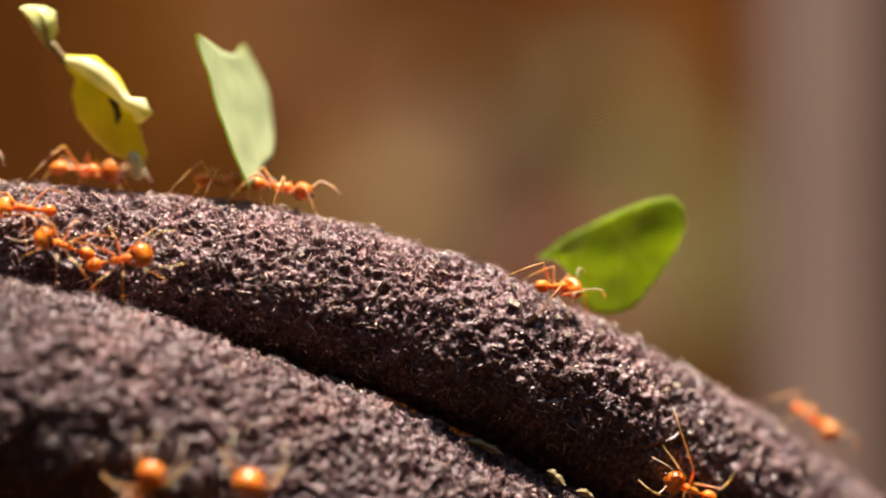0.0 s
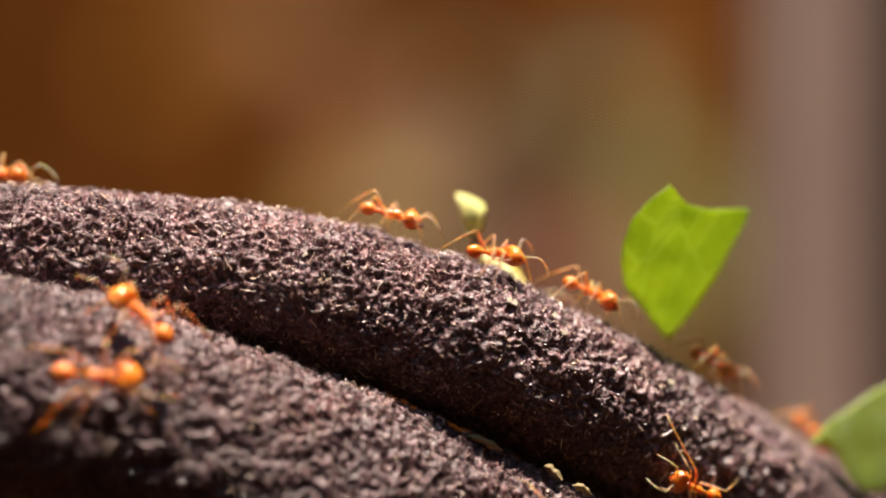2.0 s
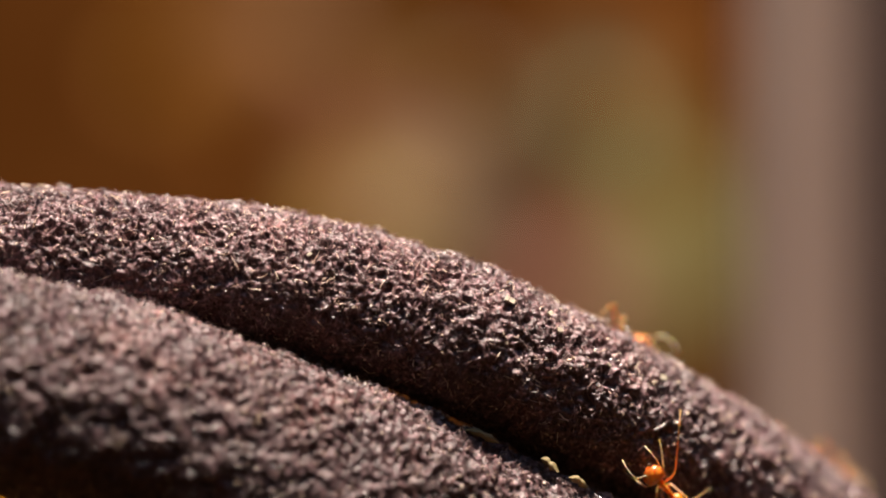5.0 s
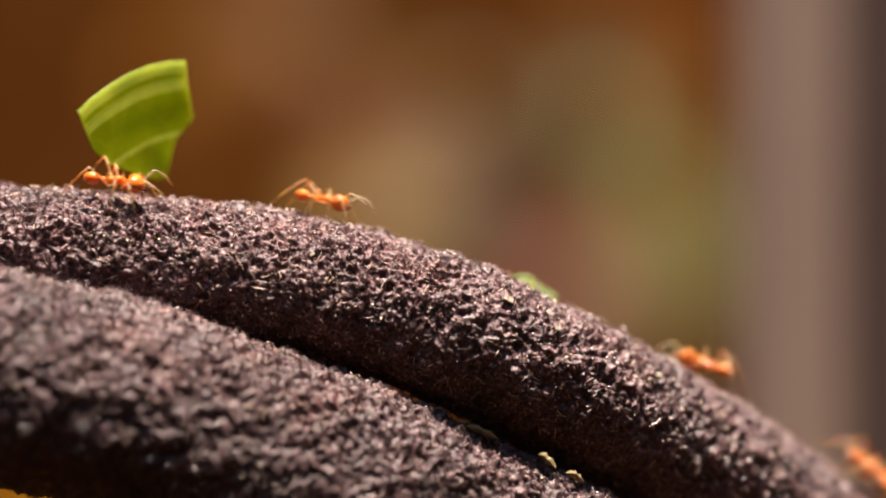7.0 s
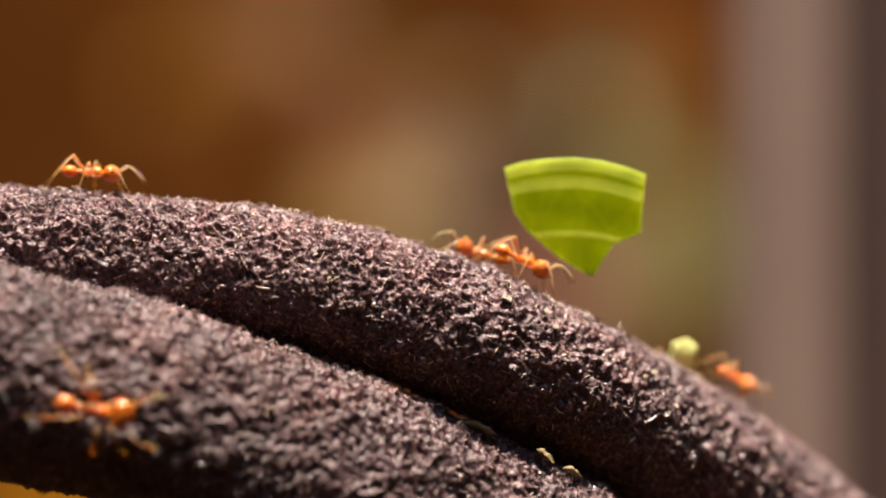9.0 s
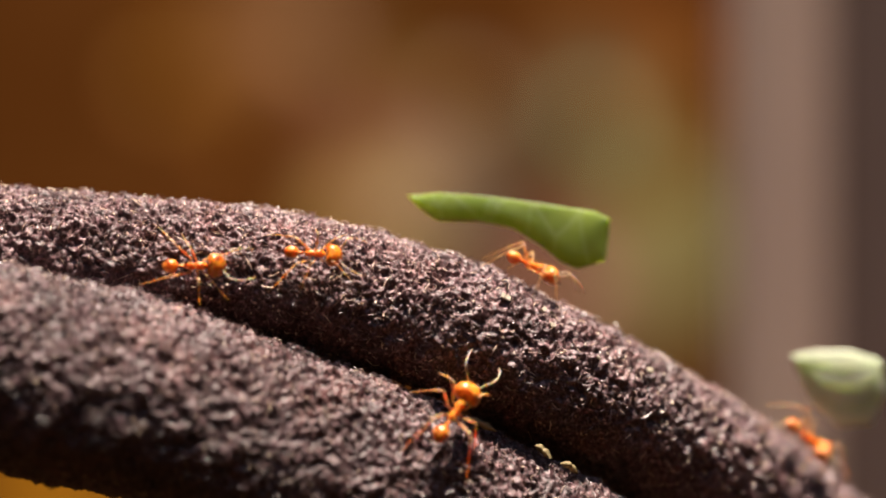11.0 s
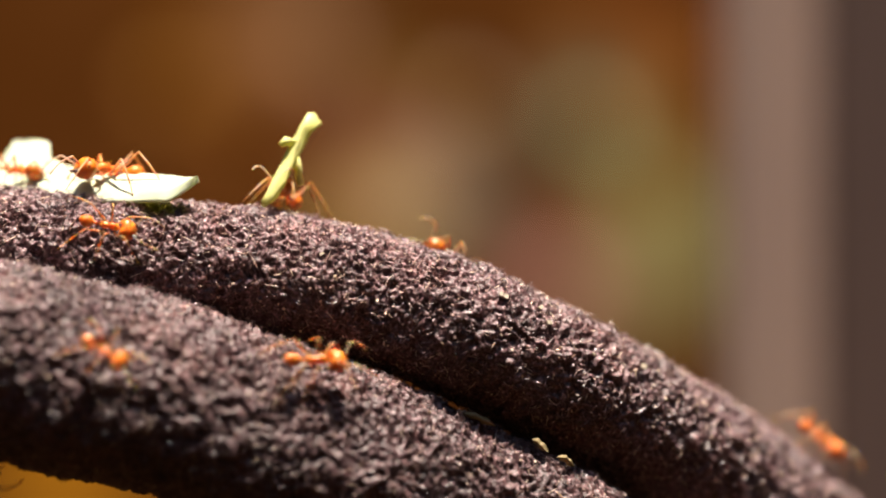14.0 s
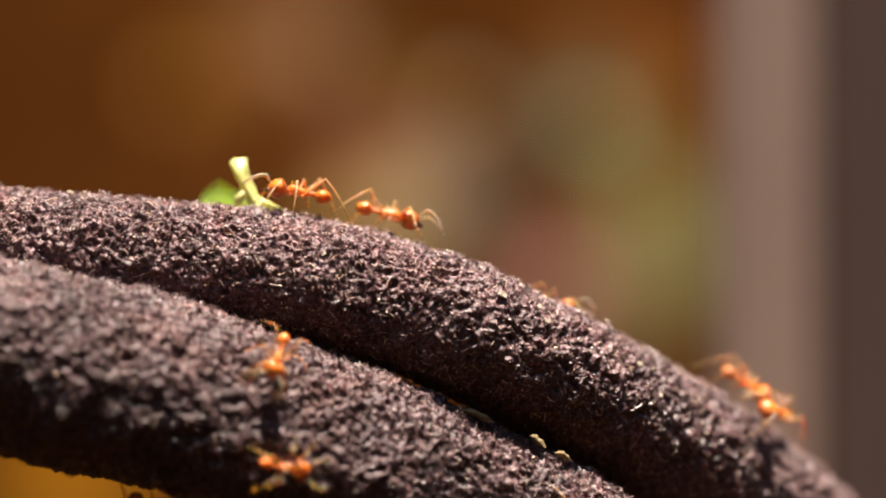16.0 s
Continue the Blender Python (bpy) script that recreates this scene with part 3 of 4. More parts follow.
class Blade:
    """A cut leaf piece between two cut edges, in the plan's units round a centre, cupped and slightly wavy."""

    def __init__(self, top, bottom, centre, scale, cup=0.5, wave=0.25, seed=0):
        self.a, self.b = chain(top, 49), chain(bottom, 49)
        self.c, self.k, self.cup, self.wave, self.seed = np.array(centre, float), K * scale, cup * 0.001, wave * 0.001, seed

    def at(self, s, v, lift=0.0):
        i = s * 48
        a = np.array([np.interp(i, range(49), self.a[:, j]) for j in range(2)])
        b = np.array([np.interp(i, range(49), self.b[:, j]) for j in range(2)])
        x, z = ((a + (b - a) * v) - self.c) * self.k * (1, -1)
        y = self.cup * ((2 * v - 1) ** 2 + (2 * s - 1) ** 2 - 0.6) + self.wave * noise.noise(Vector((x * 320, self.seed, z * 320)))
        edge = min(v, 1 - v, s, 1 - s)
        if edge < 0.02:
            x += 0.00006 * noise.noise(Vector((x * 4000, z * 4000, self.seed)))
            z += 0.00006 * noise.noise(Vector((x * 4000, z * 4000, self.seed + 5)))
        return Vector((x, y + lift, z))

    def mesh(self, thick=0.00022):
        nu, nv = 48, 20
        v, f = [], []
        for side in (-1, 1):
            for i in range(nu + 1):
                for j in range(nv + 1):
                    v.append(self.at(i / nu, j / nv, side * thick / 2))
        w, half = nv + 1, (nu + 1) * (nv + 1)
        for i in range(nu):
            for j in range(nv):
                q = (i * w + j, i * w + j + 1, (i + 1) * w + j + 1, (i + 1) * w + j)
                f += [q, tuple(half + k for k in q[::-1])]
        rim = [i * w for i in range(nu + 1)] + [nu * w + j for j in range(1, nv + 1)] + [i * w + nv for i in range(nu - 1, -1, -1)] + [j for j in range(nv - 1, 0, -1)]
        for p, q in zip(rim, rim[1:] + rim[:1]):
            f.append((p, q, half + q, half + p))
        return v, f


class RowBlade(Blade):
    """A cut leaf piece whose rows run parallel to its upper edge, at even depths below it."""

    def __init__(self, top, bottom, centre, scale, cup=0.5, wave=0.25, seed=0):
        self.c, self.k, self.cup, self.wave, self.seed = np.array(centre, float), K * scale, cup * 0.001, wave * 0.001, seed
        self.top, self.bottom = np.array(top, float), np.array(bottom, float)
        self.deep = max(y for _, y in bottom) - min(y for _, y in top)

    def at(self, s, v, lift=0.0):
        px = self.top[0, 0] + s * (self.top[-1, 0] - self.top[0, 0])
        up = np.interp(px, self.top[:, 0], self.top[:, 1])
        low = np.interp(px, self.bottom[:, 0], self.bottom[:, 1])
        x, z = (np.array((px, min(up + v * self.deep, low))) - self.c) * self.k * (1, -1)
        y = self.cup * (2 * s - 1) ** 2 + self.wave * noise.noise(Vector((x * 320, self.seed, z * 320)))
        return Vector((x, y + lift, z))


def leaf_piece(blade, mat, label, veins, vein_mat=None, name="leaf_piece", category="leaf", bands=(), under=None, stripe=None):
    """A cut leaf: its blade, and its raised veins from (s, v) to (s, v) on both faces."""
    root = new(name)
    ob = shaped("blade", blade.mesh(), mat, root, unit=1)
    if stripe:
        # a pale midrib within the blade
        ob.data.materials.append(BAND)
        for face in list(ob.data.polygons)[:2 * 48 * 20]:
            if stripe[0] <= face.index // 40 < stripe[1]:
                face.material_index = 1
    if under:
        ob.data.materials.append(under)
        for face in list(ob.data.polygons)[1:2 * 48 * 20:2]:
            face.material_index = 1
    if bands:
        # paler, thicker stripes of the blade itself
        ob.data.materials.append(BAND)
        for face in ob.data.polygons[:2 * 48 * 20]:
            if any(lo <= (face.index // 2) % 20 < hi for lo, hi in bands):
                face.material_index = 1
    for (s0, v0), (s1, v1), r in veins:
        for side in (-1, 1):
            n = 14
            pts = [blade.at(s0 + (s1 - s0) * i / n, v0 + (v1 - v0) * i / n, side * 0.00010) for i in range(n + 1)]
            shaped("vein", rod(pts, [r * 0.001 * (1 - 0.4 * i / n) for i in range(n + 1)], 6), vein_mat or VEIN, root, unit=1)
    return tagged(root, label, category, "carried leaf pieces")


BROAD = leaf_piece(Blade([(850, 160), (870, 176), (895, 198), (945, 207), (1028, 205)], [(850, 160), (815, 195), (797, 230), (790, 280), (800, 320), (825, 370), (865, 402), (905, 440), (945, 472), (975, 410), (1000, 340), (1020, 260), (1028, 205)],
                         (910, 315), 1.05, 0.1, 0.16, 1), GREEN, "bright green cut leaf piece held upright by an ant",
                   [((0.22, 0.02), (0.06, 0.5), 0.045), ((0.42, 0.03), (0.5, 0.98), 0.03), ((0.72, 0.05), (0.8, 0.95), 0.03)], under=UNDER)
OVAL = leaf_piece(Blade([(950, 457), (1000, 420), (1050, 395), (1100, 370), (1150, 353), (1190, 347), (1210, 365), (1214, 400)], [(950, 457), (985, 460), (1005, 480), (1015, 510), (1030, 540), (1060, 557), (1090, 556), (1120, 545), (1160, 500), (1195, 445), (1214, 400)],
                        (1085, 455), 1.0105, 0.2, 0.2, 2), GREEN, "green half-oval cut leaf piece carried over the liana",
                  [((0.05, 0.1), (0.95, 0.42), 0.03), ((0.45, 0.3), (0.4, 0.9), 0.025), ((0.7, 0.35), (0.75, 0.9), 0.025)])
RIDGED = leaf_piece(RowBlade([(897, 297), (930, 287), (975, 281), (1020, 279), (1065, 284), (1110, 296), (1143, 309)],
                             [(897, 297), (903, 330), (912, 375), (935, 410), (990, 458), (1048, 494), (1064, 468), (1085, 434), (1105, 426), (1133, 413), (1137, 360), (1143, 309)],
                             (1020, 385), 1.125, 0.12, 0.1, 3), RIBBED, "bright green cut leaf piece with pale parallel ridges",
                    [((0.02, 0.0), (0.98, 0.0), 0.055), ((0.04, 0.17), (0.96, 0.17), 0.05), ((0.08, 0.40), (0.95, 0.40), 0.02), ((0.12, 0.63), (0.88, 0.65), 0.055)], bands=((0, 2), (3, 5), (12, 13)))
MIDRIB = leaf_piece(Blade([(590, 285), (610, 272), (628, 268), (650, 282), (682, 293)], [(590, 285), (588, 330), (592, 366), (575, 376), (640, 395), (668, 403), (672, 368), (682, 293)],
                          (630, 335), 1.08, 0.5, 0.3, 4), DEEP_GREEN, "small dark green leaf piece with a pale midrib",
                    [((0.48, 0.0), (0.5, 1.0), 0.05), ((0.5, 0.3), (0.9, 0.2), 0.03), ((0.48, 0.6), (0.1, 0.45), 0.03)], stripe=(21, 26))
FLAT = leaf_piece(Blade([(905, 440), (960, 434), (1060, 438), (1160, 448), (1240, 457), (1268, 468)], [(905, 440), (928, 464), (960, 484), (1030, 482), (1095, 492), (1145, 522), (1185, 552), (1214, 562), (1262, 545), (1268, 468)],
                        (1110, 480), 1.125, 0.3, 0.2, 5), GREEN, "long bright green leaf strip with a bitten lower edge",
                  [((0.02, 0.05), (0.98, 0.05), 0.05)])
STRIPED = leaf_piece(Blade([(1472, 682), (1520, 672), (1580, 672), (1640, 690)], [(1472, 682), (1490, 730), (1510, 772), (1560, 815), (1620, 810), (1645, 760), (1640, 690)],
                           (1555, 745), 1.10, 0.5, 0.2, 6), PALE, "pale green cut leaf piece with green stripes", [((0.05, 0.25), (0.95, 0.25), 0.12), ((0.1, 0.5), (0.95, 0.5), 0.12), ((0.2, 0.75), (0.9, 0.75), 0.1)], GREEN)
# green leaf strip; its sunlit face is painted whitish for the shine
PALE_LEAF = leaf_piece(Blade([(190, 95), (220, 105), (238, 130), (235, 170), (255, 205), (290, 240), (350, 280), (400, 310), (435, 342)], [(190, 95), (150, 150), (135, 220), (146, 262), (200, 283), (260, 310), (320, 345), (385, 375), (435, 342)],
                             (268, 240), 1.44, 0.6, 0.3, 7), PALE, "green leaf strip with sun shine painted whitish on one face", [((0.15, 0.5), (0.95, 0.5), 0.05)], under=GREEN)
CORNER = leaf_piece(Blade([(1490, 810), (1530, 785), (1590, 790)], [(1490, 810), (1500, 850), (1560, 890), (1600, 860), (1590, 790)], (1540, 835), 1.045, 0.4, 0.2, 11), GREEN, "green leaf piece carried low behind the liana", [((0.1, 0.5), (0.9, 0.5), 0.04)])
SCRAP = leaf_piece(Blade([(1188, 600), (1212, 592), (1232, 605)], [(1188, 600), (1180, 632), (1205, 655), (1228, 645), (1232, 605)], (1208, 622), 1.08, 0.3, 0.1, 8), STALK, "small yellow-green leaf scrap", [], name="leaf_scrap")


def build_stem():
    """A short forked piece of young stem with a knot and ragged, broken ends."""
    root = new("stem_piece")
    k = K * 1.175 * 1000

    def at(x, y):
        return ((x - 410) * k, 0.0, (257 - y) * k)

    def ragged(vf, amount):
        v, f = vf
        return [Vector(q) + Vector([amount * noise.noise(Vector(q) * 2.3 + Vector((o, 0, 0))) for o in (0, 7, 13)]) for q in v], f
    main = [at(345, 322), at(360, 308), at(385, 285), at(412, 258), (at(435, 232)[0], 0.1, at(435, 232)[2]), at(455, 210), at(478, 190)]
    shaped("stem", ragged(rod(main, (0.40, 0.60, 0.68, 0.72, 0.68, 0.72, 0.84), 16), 0.46), STALK, root)
    shaped("twig", ragged(rod([at(425, 250), at(426, 272), at(424, 300)], (0.5, 0.42, 0.3), 9), 0.2), STALK, root)
    shaped("knot", ragged(rod([at(432, 226), at(415, 220), at(402, 222)], (0.5, 0.44, 0.28), 9), 0.25), STALK, root)
    return tagged(root, "short forked yellow-green stem piece held upright by an ant", "stem")


STEM = build_stem()


def build_bud():
    """A wilted yellow bud on a thin dark stalk with a curled leaf tip."""
    root = new("flower_bud")
    k = K * 1000

    def at(x, y, d=0.0):
        return ((x - 312) * k, d, (205 - y) * k)
    ribs = [(at(252, 110), 0.3), (at(290, 128), 1.4), (at(305, 160), 2.3), (at(318, 195), 2.6), (at(335, 230), 2.35), (at(355, 262), 1.7), (at(375, 290), 0.9), (at(380, 312), 0.35)]
    v, f = rod([p for p, _ in ribs], [r for _, r in ribs], 20)
    v = [Vector((q[0], q[1] * 0.55, q[2])) * (1 + 0.06 * noise.noise(Vector(q) * 0.9)) for q in v]
    shaped("bud", (v, f), YELLOW, root)
    # cream here paints the overexposed sun highlight on the yellow petal
    shaped("petal", rod([at(256, 113, -0.4), at(288, 124, -0.9), at(318, 145, -1.2), at(342, 170, -1.3), at(360, 192, -1.3), at(382, 200, -1.2), at(390, 214, -1.0), at(380, 228, -0.8)], (0.35, 0.85, 1.0, 0.72, 0.6, 0.95, 0.85, 0.35), 12), CREAM, root, "curled yellow petal with its highlight painted cream")
    # solid dark rod stands in for the shade in the petals' slit
    shaped("slit_shade", rod([at(330, 184, -1.25), at(342, 197, -1.4), at(346, 215, -1.35), at(342, 230, -1.2)], (0.1, 0.32, 0.3, 0.08), 8), ANT_JAW, root, "dark rod painted as shade between the petals")
    shaped("stub", rod([at(366, 282, -0.5), at(374, 300, -0.6), at(372, 318, -0.5), at(378, 330, -0.3)], (0.5, 0.7, 0.62, 0.3), 10), CREAM, root, "withered whitish end of the bud")
    shaped("stalk", rod([at(258, 118), at(246, 104), at(236, 90), at(230, 80)], (0.42, 0.36, 0.34, 0.3), 8), DRY, root, "thin withered stalk")
    tip = Blade([(178, 16), (190, 13), (204, 14)], [(178, 16), (203, 62), (226, 98), (222, 60), (204, 14)], (312, 205), 1.0, 0.5, 0.3, 9)
    shaped("tip", tip.mesh(), STALK, root, "curled yellow-green leaf tip", unit=1)
    flap = Blade([(203, 14), (222, 16), (238, 26)], [(203, 14), (216, 55), (229, 90), (241, 64), (238, 26)], (312, 205), 1.0, 0.8, 0.4, 12)
    shaped("flap", flap.mesh(), STALK, root, "folded side of the leaf tip", unit=1)
    return tagged(root, "wilted yellow flower bud carried upright by an ant", "bud")


BUD = build_bud()

# dry scraps wedged between the lianas
for x, y, d, w, tilt, turn in ((860, 782, -6.4, 36, 20, 10), (980, 834, -5.6, 22, 34, -15), (1036, 867, -5.0, 24, 25, 20)):
    scrap = leaf_piece(Blade([(-w, 4), (-w * 0.8, -3), (-w * 0.35, -8), (0, -4), (w * 0.3, -6), (w * 0.7, 0), (w, 5)], [(-w, 4), (-w * 0.6, 8), (-w * 0.1, 6), (w * 0.2, 10), (w * 0.6, 8), (w, 5)], (0, 0), 1.0, 0.5, 0.9, x), DRY, "small dry yellowish leaf scrap wedged between the lianas", [], name="leaf_scrap")
    scrap.matrix_world = pose((x - 784) * K * 1.013, d * 0.001, (441 - y) * K * 1.013, 0, tilt, turn)
    tagged(scrap, group="wedged leaf scraps")


# pale wood chips stuck in the bark, some painted in for glints: mm along the liana, degrees round it, length, width,
# turn
for u, a, size, wide, turn in ((3.66, 46, 0.50, 0.24, -8), (7.05, 39, 0.34, 0.2, 60), (8.35, 50, 0.30, 0.22, 20), (18.84, 42, 0.34, 0.26, 10), (-14.00, 62, 0.26, 0.13, 40), (13.58, 58, 0.24, 0.12, -30)):
    p, n, f = MAIN.surface(np.array([u * 0.001]), np.array([radians(a)]))
    n, f = Vector(n[0]), Vector(f[0])
    m = Matrix((f, n.cross(f), n)).transposed().to_4x4() @ pose(0, 0, 0, 12, -8, turn)
    bm = bmesh.new()
    bmesh.ops.create_cube(bm, size=2, matrix=Matrix.Diagonal((size * 0.001, wide * 0.001, 0.00013, 1)))
    for corner in bm.verts:
        corner.co += Vector([noise.noise(corner.co * 9000 + Vector((u, o, 0))) for o in (0, 5, 11)]) * size * 0.00028
    bmesh.ops.bevel(bm, geom=bm.edges[:], offset=0.00004, segments=1, affect="EDGES")
    chip = part("chip", bm, CHIP, main_vine, "pale cream chip in the bark, for wood and for painted glints")
    m.translation = Vector(p[0]) + n * 0.00055 - main_vine.location
    chip.matrix_local = m

def motions():
    crawl(1, 0, [(0, MAIN, -33.6, -18, 2), (0.3, MAIN, -26.6, -20, 7), (0.5, MAIN, -23.2, -29, 20), (1, MAIN, -14.6, -60, 6), (1.5, MAIN, -4.9, -46, 0), (2, MAIN, 6, -60, 7), (2.5, MAIN, 20.4, -70, -4), (3.2, MAIN, 36, -45, -5), (4, MAIN, 55.5, -45, 0), (5.5, MAIN, 86.3, -45, 0), (16, MAIN, 86.3, -45, 0)])
    crawl(0.9, 1, [(0, MAIN, -16.8, 1, -0), (0.3, MAIN, -13.7, 1, 4), (0.5, MAIN, -11.3, -2, 1), (1, MAIN, -3.8, 0, -1), (1.2, MAIN, -0.7, 0, -1), (1.5, MAIN, 4.2, 1, 0), (2, MAIN, 11, 0, -3), (2.5, MAIN, 16.4, 7, 0), (3, MAIN, 24, 0, 15), (3.5, MAIN, 35.5, -34, 17), (4, MAIN, 44.4, -50, 2), (4.6, MAIN, 55.2, -40, -2), (6.1, MAIN, 86.3, -40, 0), (16, MAIN, 86.3, -40, 0)])
    crawl(0.85, 2, [(0, MAIN, -21.5, -8, -20), (0.3, MAIN, -20.4, 45, -52), (0.5, MAIN, -18.1, 55, -2), (1, MAIN, -6.7, 49, 2), (1.2, MAIN, -1, 49, 29), (1.5, MAIN, 10.1, -26, 13), (2, MAIN, 24.8, 0, -7), (2.5, MAIN, 39, 1, 0), (3, MAIN, 57.1, 0, 0), (4.5, MAIN, 86.3, 0, 0), (16, MAIN, 86.3, 0, 0)])
    crawl(0.95, 3, [(0, MAIN, -29.5, 84, 15), (0.3, MAIN, -24.5, 73, 8), (0.5, MAIN, -22.5, 76, -13), (1, MAIN, -13.7, 93, -4), (1.2, MAIN, -10.8, 83, 36), (1.5, MAIN, -5.7, 46, 31), (2, MAIN, 1.6, 21, 35), (2.5, MAIN, 13.2, -60, 15), (3.2, MAIN, 29.3, -40, -3), (4, MAIN, 54.9, -40, 0), (5.5, MAIN, 86.3, -40, 0), (16, MAIN, 86.3, -40, 0)])
    crawl(0.9, 4, [(0, MAIN, -54, 0, -18), (0.6, MAIN, -43.7, 28, -10), (1, MAIN, -38.5, 23, 1), (1.2, MAIN, -33.3, 26, 9), (1.5, MAIN, -24.3, 5, 5), (2, MAIN, -7.5, 9, 1), (2.5, MAIN, 4.7, 0, 10), (3, MAIN, 13.5, -20, 19), (3.5, MAIN, 18.4, -38, 18), (4, MAIN, 24, -48, 5), (4.6, MAIN, 35.1, -50, -4), (5.5, MAIN, 58.8, -30, -3), (7, MAIN, 86.3, -30, 0), (16, MAIN, 86.3, -30, 0)])
    crawl(0.9, 5, [(0, MAIN, -34.9, 78, 164), (0.3, MAIN, -38.8, 69, 161), (0.5, MAIN, -40.3, 63, 147), (1, MAIN, -51.5, 0, 170), (2.5, MAIN, -84.5, 0, 180), (16, MAIN, -84.5, 0, 180)])
    crawl(0.85, 6, [(0, MAIN, -38.5, 57, -180), (0.4, MAIN, -42.7, 57, -203), (1, MAIN, -54.7, 0, -189), (2.5, MAIN, -84.5, 0, -180), (16, MAIN, -84.5, 0, -180)])
    crawl(1.15, 7, [(0, MAIN, -47.5, 0, -18), (0.3, MAIN, -41.9, 15, -16), (0.5, MAIN, -37, 25, 29), (1, MAIN, -25.4, -60, 16), (1.5, MAIN, -7.3, -44, -1), (2, MAIN, 5.5, -55, 3), (2.6, MAIN, 28.4, -60, -1), (3.4, MAIN, 57.3, -45, -2), (4.9, MAIN, 86.3, -45, 0), (16, MAIN, 86.3, -45, 0)])
    crawl(1.05, 8, [(0, FRONT, -28.1, 104.6, 81), (0.3, FRONT, -27.4, 71.6, 77), (0.5, FRONT, -26.6, 50.5, 18), (1, FRONT, -14.3, 36.7, 3), (1.2, FRONT, -9.1, 40.6, -11), (1.5, FRONT, -2.8, 45.7, -11), (2, FRONT, 7.5, 55.1, -8), (2.6, FRONT, 19.2, 63.3, -5), (16, FRONT, 19.2, 63.3, -5)])
    crawl(1.2, 9, [(0, FRONT, -19.7, 93.5, 90), (0.4, FRONT, -19.7, 82.8, 150), (0.6, FRONT, -20.7, 76.5, 180), (1, FRONT, -25.5, 83.6, 176), (1.2, FRONT, -26.1, 78.3, 150), (1.5, FRONT, -27.4, 61.6, 178), (2, FRONT, -32.2, 36.1, 144), (2.25, FRONT, -37.9, 24.2, 157), (2.5, MAIN, -38.5, 82, 141), (3, MAIN, -50.6, 0, 155), (3.6, MAIN, -59.9, 0, 180), (5.1, MAIN, -84.5, 0, 180), (16, MAIN, -84.5, 0, 180)])
    crawl(1.28, 10, [(0, FRONT, -53.6, 0, -59), (0.6, FRONT, -43, 93.8, -47), (1, FRONT, -37.1, 95.4, -7), (1.2, FRONT, -35.4, 97.1, 20), (1.5, FRONT, -34.4, 84, 3), (2, FRONT, -34, 68.5, 6), (2.5, FRONT, -21.2, 69.6, 0), (3, FRONT, -2.5, 57.4, -2), (3.6, FRONT, 14.8, 72.7, -9), (16, FRONT, 14.8, 72.7, -9)])
    crawl(0.88, 11, [(0, MAIN, 22.8, 99, 187), (1.5, MAIN, 24.3, 96, 187), (2.5, MAIN, 23.5, 100, 187), (4, MAIN, 23.8, 104, 187), (5.8, MAIN, 21.5, 111, 150), (6.3, MAIN, 19.6, 99, 100), (6.5, MAIN, 18.8, 81, 80), (6.8, MAIN, 20.9, 36, 55), (7, MAIN, 27.5, -17, 127), (7.5, MAIN, 16.7, -9, 188), (8, MAIN, 11.5, 1, 178), (8.5, MAIN, 5, -12, 163), (9, MAIN, 0.8, -25, 164), (9.6, MAIN, -7.2, -40, 164), (10.2, MAIN, -17.9, -70, 176), (12, MAIN, -57.9, -70, 180), (13.5, MAIN, -84.5, -70, 180), (16, MAIN, -84.5, -70, 180)])
    crawl(0.9, 12, [(0, MAIN, 35.9, 1, -2), (0.3, MAIN, 42.6, 3, 0), (0.8, MAIN, 58.3, 0, 0), (2.3, MAIN, 86.3, 0, 0), (16, MAIN, 86.3, 0, 0)])
    crawl(0.9, 13, [(0, MAIN, 6.3, 25, 38), (0.3, MAIN, 14.9, -29, 29), (0.5, MAIN, 17.7, -27, -10), (1, MAIN, 24.3, -15, -4), (1.5, MAIN, 31.9, -20, 2), (2, MAIN, 39.6, -20, 0), (2.5, MAIN, 48, -20, 0), (3, MAIN, 61.4, -20, 0), (4.5, MAIN, 86.3, -20, 0), (16, MAIN, 86.3, -20, 0)])
    crawl(1, 14, [(0, MAIN, -76.2, 0, -0), (1.6, MAIN, -50.9, 0, 6), (2, MAIN, -43.7, -30, 16), (2.5, MAIN, -27.8, -54, 9), (3.2, MAIN, -10.1, -75, 3), (4.2, MAIN, 15.1, -75, -3), (5.6, MAIN, 58.9, -45, -3), (7.1, MAIN, 86.3, -45, 0), (16, MAIN, 86.3, -45, 0)])
    crawl(0.8, 15, [(0, MAIN, -76.2, 0, 7), (4.8, MAIN, -53.8, -22, 5), (5.3, MAIN, -43.9, -25, 3), (6.3, MAIN, -14.3, -40, 5), (6.5, MAIN, -7.2, -52, 8), (6.8, MAIN, -1.5, -55, -1), (7, MAIN, 4.5, -50, -4), (7.8, MAIN, 27.2, -40, -1), (9, MAIN, 66.3, -40, 0), (10.5, MAIN, 86.3, -40, 0), (16, MAIN, 86.3, -40, 0)])
